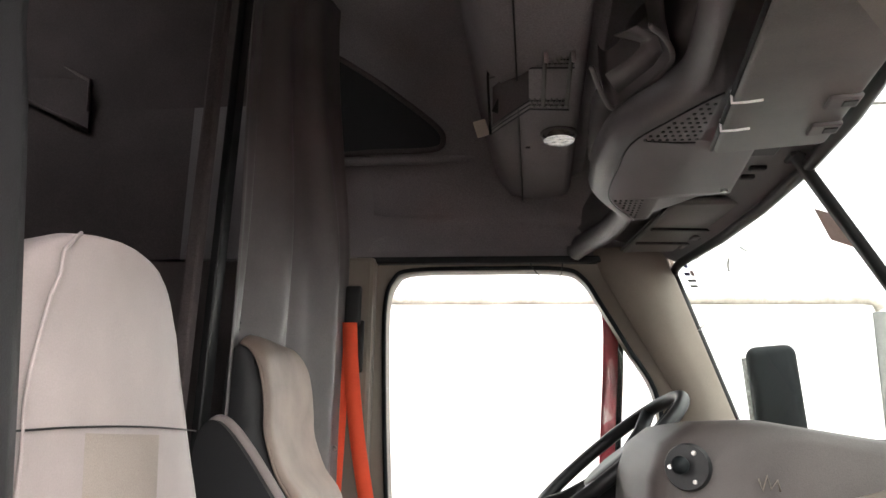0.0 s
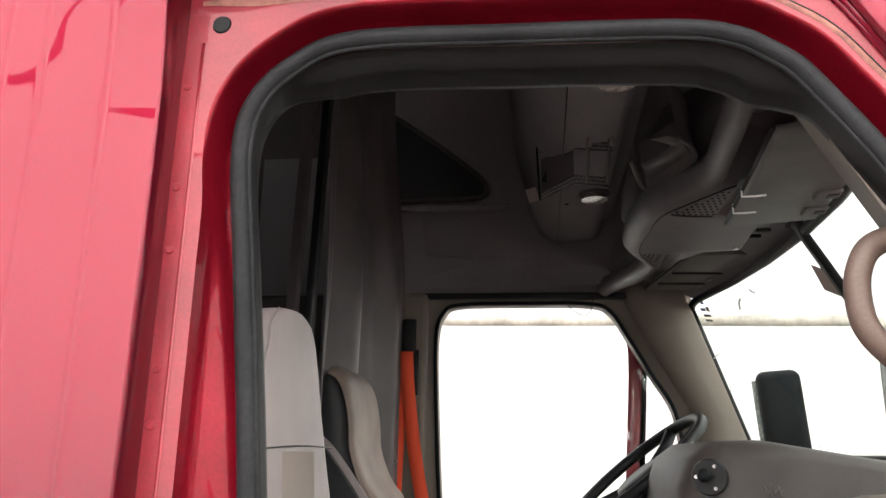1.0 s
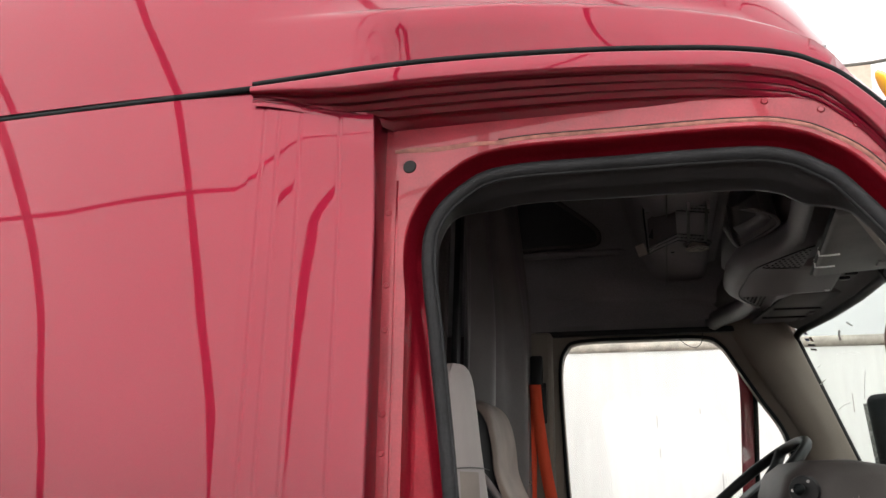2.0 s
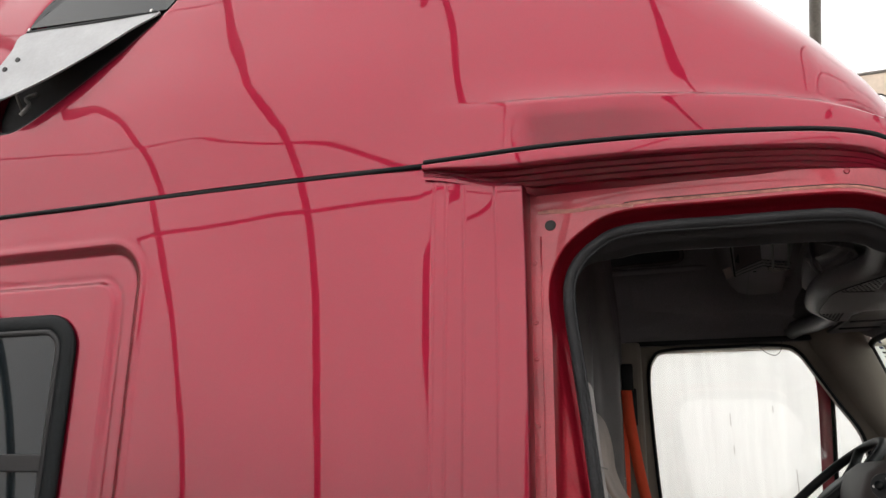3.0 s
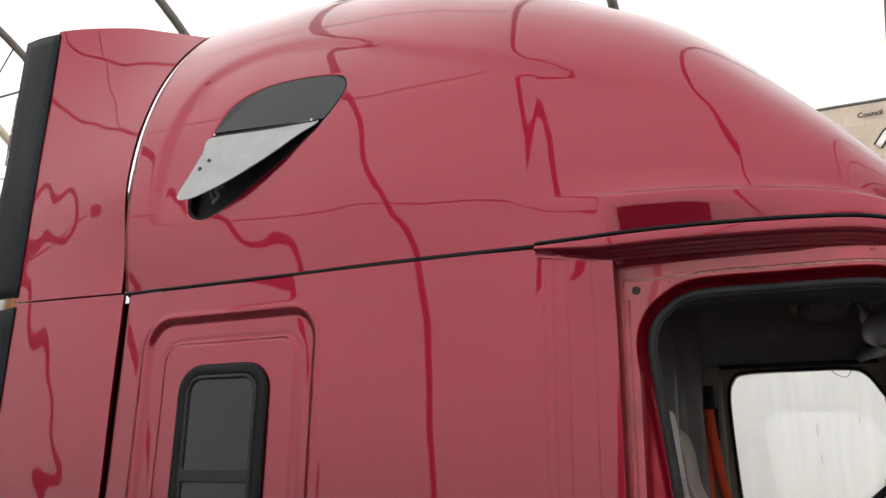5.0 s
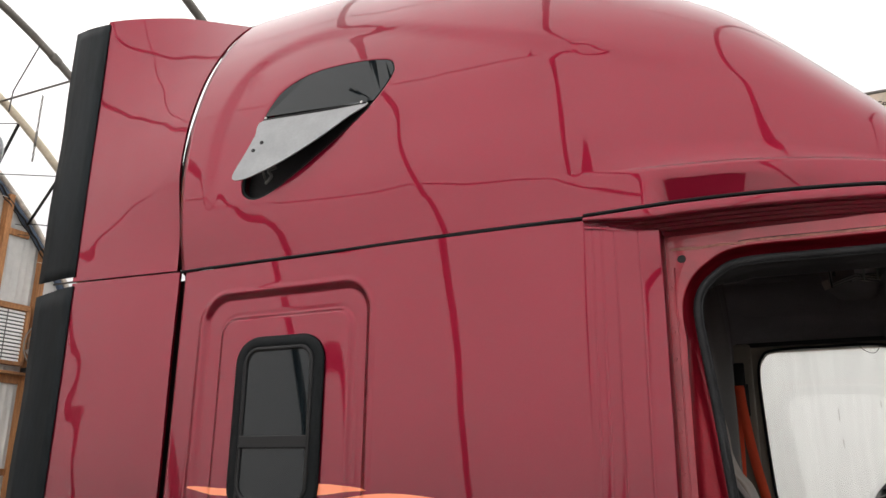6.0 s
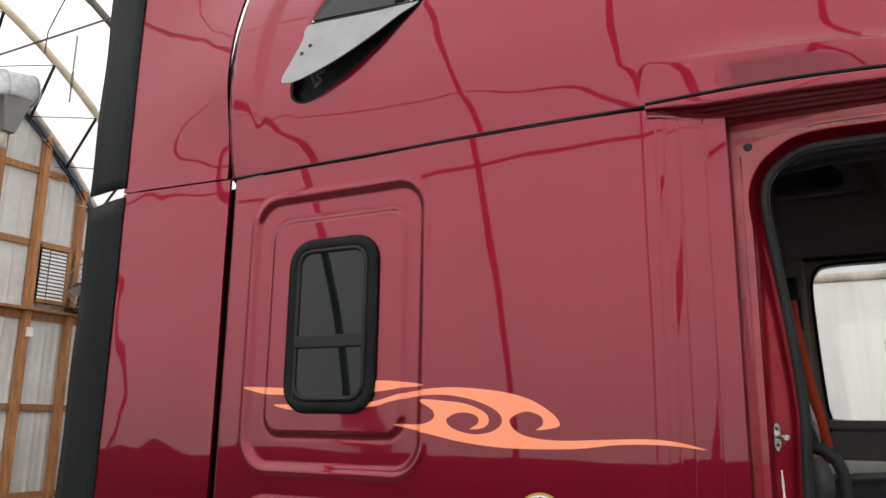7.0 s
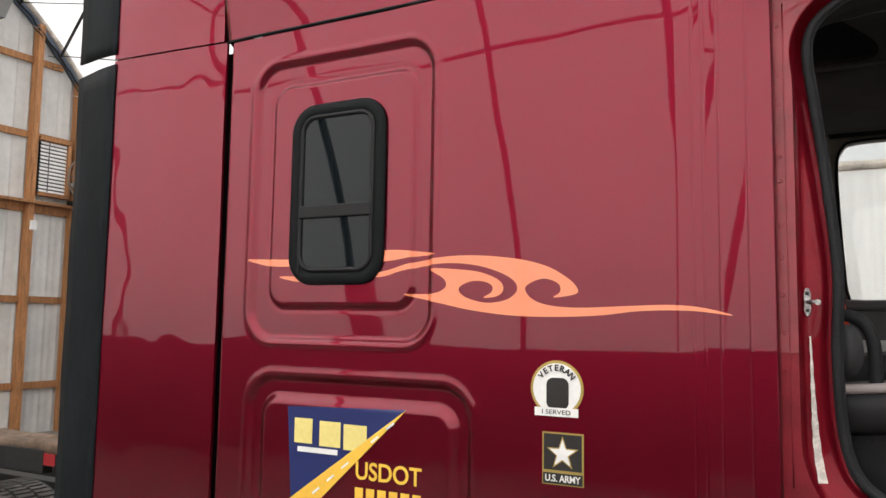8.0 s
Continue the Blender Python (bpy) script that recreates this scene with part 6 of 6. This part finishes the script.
def driver_seat():
    """The driver's seat: a tan pad with a charcoal shell, its profile swept across."""
    s = thing("truck_seat", (-0.14, 1.61, 1.12), "worn tan driver seat with a charcoal side shell", "truck seat", "truck seats")
    front = catmull([(-0.262, 2.222), (-0.235, 2.214), (-0.208, 2.182), (-0.191, 2.120), (-0.183, 2.055), (-0.176, 1.990), (-0.142, 1.905), (-0.095, 1.840), (-0.058, 1.70), (-0.05, 1.50)], 4)
    seam = catmull([(-0.266, 2.212), (-0.244, 2.200), (-0.222, 2.166), (-0.207, 2.11), (-0.199, 2.05), (-0.194, 1.99), (-0.162, 1.90), (-0.118, 1.83), (-0.082, 1.70), (-0.074, 1.50)], 4)
    back = catmull([(-0.270, 2.200), (-0.285, 2.195), (-0.292, 2.180), (-0.296, 2.12), (-0.297, 2.05), (-0.297, 1.98), (-0.293, 1.90), (-0.290, 1.82), (-0.285, 1.68), (-0.280, 1.50)], 4)
    for name, outer, inner, mat, y0, y1 in (("backrest", front, seam, VINYL_TAN, 1.382, 1.772), ("back_shell", seam, back, VINYL_DARK, 1.372, 1.782)):
        loop = list(outer) + list(inner)[::-1]
        mid = [(a + b) / 2 for a, b in zip(outer, inner)]
        mids = mid + mid[::-1]
        rows = []
        for u in np.linspace(0, 1, 21):
            e = abs(2 * u - 1)
            k = 1 - 0.55 * max(0, (e - 0.90) / 0.10) ** 2
            y = y0 + (y1 - y0) * (0.5 + math.copysign(0.5 * e ** 0.8, u - 0.5))
            drop = 0.022 * max(0, (e - 0.55) / 0.45) ** 2
            rows.append([(c.x + (p.x - c.x) * k, y, c.y + (p.y - c.y) * k - drop * ramp(p.y, 1.9, 2.2)) for p, c in zip(loop, mids)])
        bm = bmesh.new()
        vs = [[bm.verts.new(p) for p in r] for r in rows]
        n = len(loop)
        for a, b in zip(vs, vs[1:]):
            for k in range(n):
                bm.faces.new((a[k], a[(k + 1) % n], b[(k + 1) % n], b[k]))
        for end in (vs[0], vs[-1]):
            h = n // 2
            for k in range(h - 1):
                bm.faces.new((end[k], end[k + 1], end[n - 2 - k], end[n - 1 - k]))
        part(name, bm, mat, s, "charcoal back shell" if mat is VINYL_DARK else "")
    tube("piping", [(p.x + 0.006, 1.380, p.y - 0.018 * ramp(p.y, 1.9, 2.2)) for p in seam], 0.003, VINYL_TAN, s, sides=6)
    part("cushion", bm_box((0.50, 0.50, 0.14), bevel=0.05, segments=4, turn=pose(0.12, 1.60, 1.45, 0, -5, 0)), VINYL_DARK, s)
    part("base", bm_box((0.42, 0.35, 0.32), bevel=0.03, segments=2, turn=pose(0.05, 1.60, 1.26)), BLACK, s, smooth=False)


passenger_seat()
driver_seat()
arm = thing("armrest", (-0.24, 1.30, 1.5), "dark folded-up armrest with a pale edge beside the seat", "armrest")
prof = catmull([(-0.302, 1.753), (-0.308, 1.942), (-0.283, 2.011), (-0.239, 1.999), (-0.157, 1.898), (-0.081, 1.778), (-0.044, 1.627), (-0.233, 1.564)], 5, True)
part("pad", bm_plate([(p.x, p.y) for p in prof], 0.06, lambda u, v, w: Vector((u, 1.27 + w, v))), VINYL_DARK, arm, smooth=False)
tube("edge_band", [(p.x + 0.004, 1.305, p.y) for p in prof[8:28]], 0.013, VINYL, arm, "pale vinyl edge", sides=8)
box("bracket", (0.05, 0.05, 0.35), (-0.20, 1.30, 1.50), BLACK, arm)

# driver's seat belt
belt = thing("seat_belt", (-0.15, 2.0, 1.4), "orange seat belt hanging from a black pillar loop", "seat belt")
part("loop", bm_box((0.052, 0.02, 0.125), bevel=0.012, segments=3, turn=pose(-0.140, 1.985, 2.385)), BLACK, belt)
part("slot", bm_box((0.030, 0.012, 0.16), bevel=0.006, segments=2, turn=pose(-0.118, 1.990, 2.26)), BLACK, belt)
for pts in (((-0.145, 2.33), (-0.135, 2.20), (-0.105, 1.98), (-0.06, 1.75), (-0.03, 1.55)), ((-0.155, 2.30), (-0.165, 2.15), (-0.17, 1.95), (-0.175, 1.75), (-0.18, 1.5))):
    c = catmull(pts, 5)
    y = 1.972 if pts[0][0] > -0.15 else 1.982
    ob = sheet("webbing", [[(p.x - 0.023, y, p.y), (p.x, y - 0.002, p.y), (p.x + 0.023, y, p.y)] for p in c], ORANGE, belt)
    ob.modifiers.new("thickness", "SOLIDIFY").thickness = 0.0025

tagged(tube("hanging_wire", catmull([(0.405, 2.045, 2.535), (0.419, 2.03, 2.505), (0.445, 2.03, 2.48), (0.479, 2.03, 2.469), (0.502, 2.03, 2.492), (0.508, 2.045, 2.535)], 5), 0.0016, BLACK, sides=5), "thin black wire loop hanging over the side window", "wire")

# privacy curtain between cab and sleeper
cur = thing("curtain", (-0.26, 1.65, 1.2), "grey vinyl privacy curtain with hanging folds and a torn spot", "curtain")


def cloth_at(t, z):
    """A point of the curtain, t of the way across it; the folds are broad and die out upwards."""
    slack = 0.40 + 0.60 * (1 - ramp(z, 2.35, 3.0))
    fold = slack * (0.026 * math.sin(t * 16.5 + 0.9 + 0.5 * math.sin(z * 1.3)) + 0.010 * math.sin(t * 39 + 0.8 * z) * math.sin(t * 5 + 1) ** 2)
    x = -0.30 + 0.13 * t ** 1.5 + fold - 0.06 * ramp(z, 2.5, 3.3) * t + 0.012 * (z - 1.9) * (1 - t) ** 2 + 0.034 * t ** 5
    return Vector((x, 1.33 + 0.66 * t - 0.10 * ramp(z, 2.45, 2.95) * t, z))


ob = sheet("cloth", [[cloth_at(k / 139, z) for k in range(140)] for z in np.linspace(1.25, 3.35, 40)], CURTAIN, cur)
ob.modifiers.new("thickness", "SOLIDIFY").thickness = 0.002
box("edge_strap", (0.02, 0.05, 2.1), (-0.297, 1.29, 2.30), BLACK, cur, "black edge strap", bevel=0.004, rot=(1.0, 1.6, 0))
box("side_post", (0.03, 0.035, 2.1), (-0.334, 1.245, 2.28), DIM_BROWN, cur, bevel=0.006, rot=(1.0, 1.6, 0))
tear = [cloth_at(t, z) + Vector((0.003, -0.004, 0)) for t, z in ((0.208, 2.30), (0.217, 2.283), (0.205, 2.272), (0.226, 2.262), (0.243, 2.258), (0.232, 2.248), (0.240, 2.238))]
tube("torn_patch", tear, 0.0055, BLACK, cur, "torn dark spot", sides=6, flat=0.4)
tube("torn_patch", [cloth_at(t, z) + Vector((0.003, -0.004, 0)) for t, z in ((0.212, 2.318), (0.209, 2.296), (0.216, 2.270))], 0.0035, BLACK, cur, "torn dark spot", sides=6, flat=0.4)
disc("snap", cloth_at(0.955, 1.955) + Vector((0.004, -0.006, 0)), 0.008, 0.005, CHROME, cur, sides=10)

# sleeper side pocket with worn pale edges
pk = thing("sleeper_pocket", (-1.25, 2.03, 3.1), "dark sleeper side pocket with worn pale edges", "pocket")
part("panel", bm_plate([(-1.547, 3.432), (-1.137, 3.20), (-1.126, 3.011), (-1.547, 3.221)], 0.014, lambda u, v, w: Vector((u, 2.034 + w, v))), DIM_BROWN, pk, smooth=False)
tube("edge_strip", [(-1.547, 2.033, 3.437), (-1.143, 2.033, 3.202), (-1.133, 2.033, 3.085)], 0.008, SHELF_EDGE, pk, sides=6)
tube("edge_strip", [(-1.547, 2.033, 3.221), (-1.125, 2.033, 3.011)], 0.008, SHELF_EDGE, pk, sides=6)
bunk = thing("bunk", (-1.4, MID, 1.14), "dark bunk bed mattress in the sleeper", "bunk")
part("mattress", bm_box((0.95, 1.85, 0.22), bevel=0.05, segments=3, turn=pose(-1.42, MID, 1.60)), VINYL_DARK, bunk)
part("bunk_base", bm_box((0.95, 1.85, 0.34), bevel=0.01, turn=pose(-1.42, MID, 1.31)), DARK_TRIM, bunk, smooth=False)

# grab handles
gh = thing("grab_handle", (0.75, 0.22, 2.15), "brown vinyl grab handle on the windscreen pillar", "grab handle", "grab handles")
tube("grip", catmull([(0.83, 0.225, 2.25), (0.775, 0.22, 2.252), (0.728, 0.22, 2.238), (0.708, 0.22, 2.205), (0.705, 0.22, 2.165), (0.714, 0.22, 2.13), (0.75, 0.222, 2.09), (0.83, 0.225, 2.01)], 6), 0.0155, BROWN, gh, sides=12)
gh = thing("grab_handle", (0.05, 0.3, 1.45), "dark grey tubular grab handle beside the seat", "grab handle", "grab handles")
tube("grip", catmull([(-0.045, 0.31, 1.652), (0.0, 0.305, 1.652), (0.035, 0.30, 1.645), (0.066, 0.30, 1.618), (0.082, 0.30, 1.565), (0.084, 0.30, 1.47), (0.082, 0.30, 1.375), (0.062, 0.30, 1.312), (0.02, 0.30, 1.292), (-0.03, 0.31, 1.29)], 6), 0.0175, SEAL, gh, sides=14)

tube("scuff", [(0.731, 0.814, 1.937), (0.736, 0.815, 1.921), (0.743, 0.813, 1.942), (0.748, 0.815, 1.923), (0.757, 0.814, 1.936), (0.760, 0.815, 1.920)], 0.0014, TAUPE, truck, "pale scuff mark on the dashboard", sides=5)
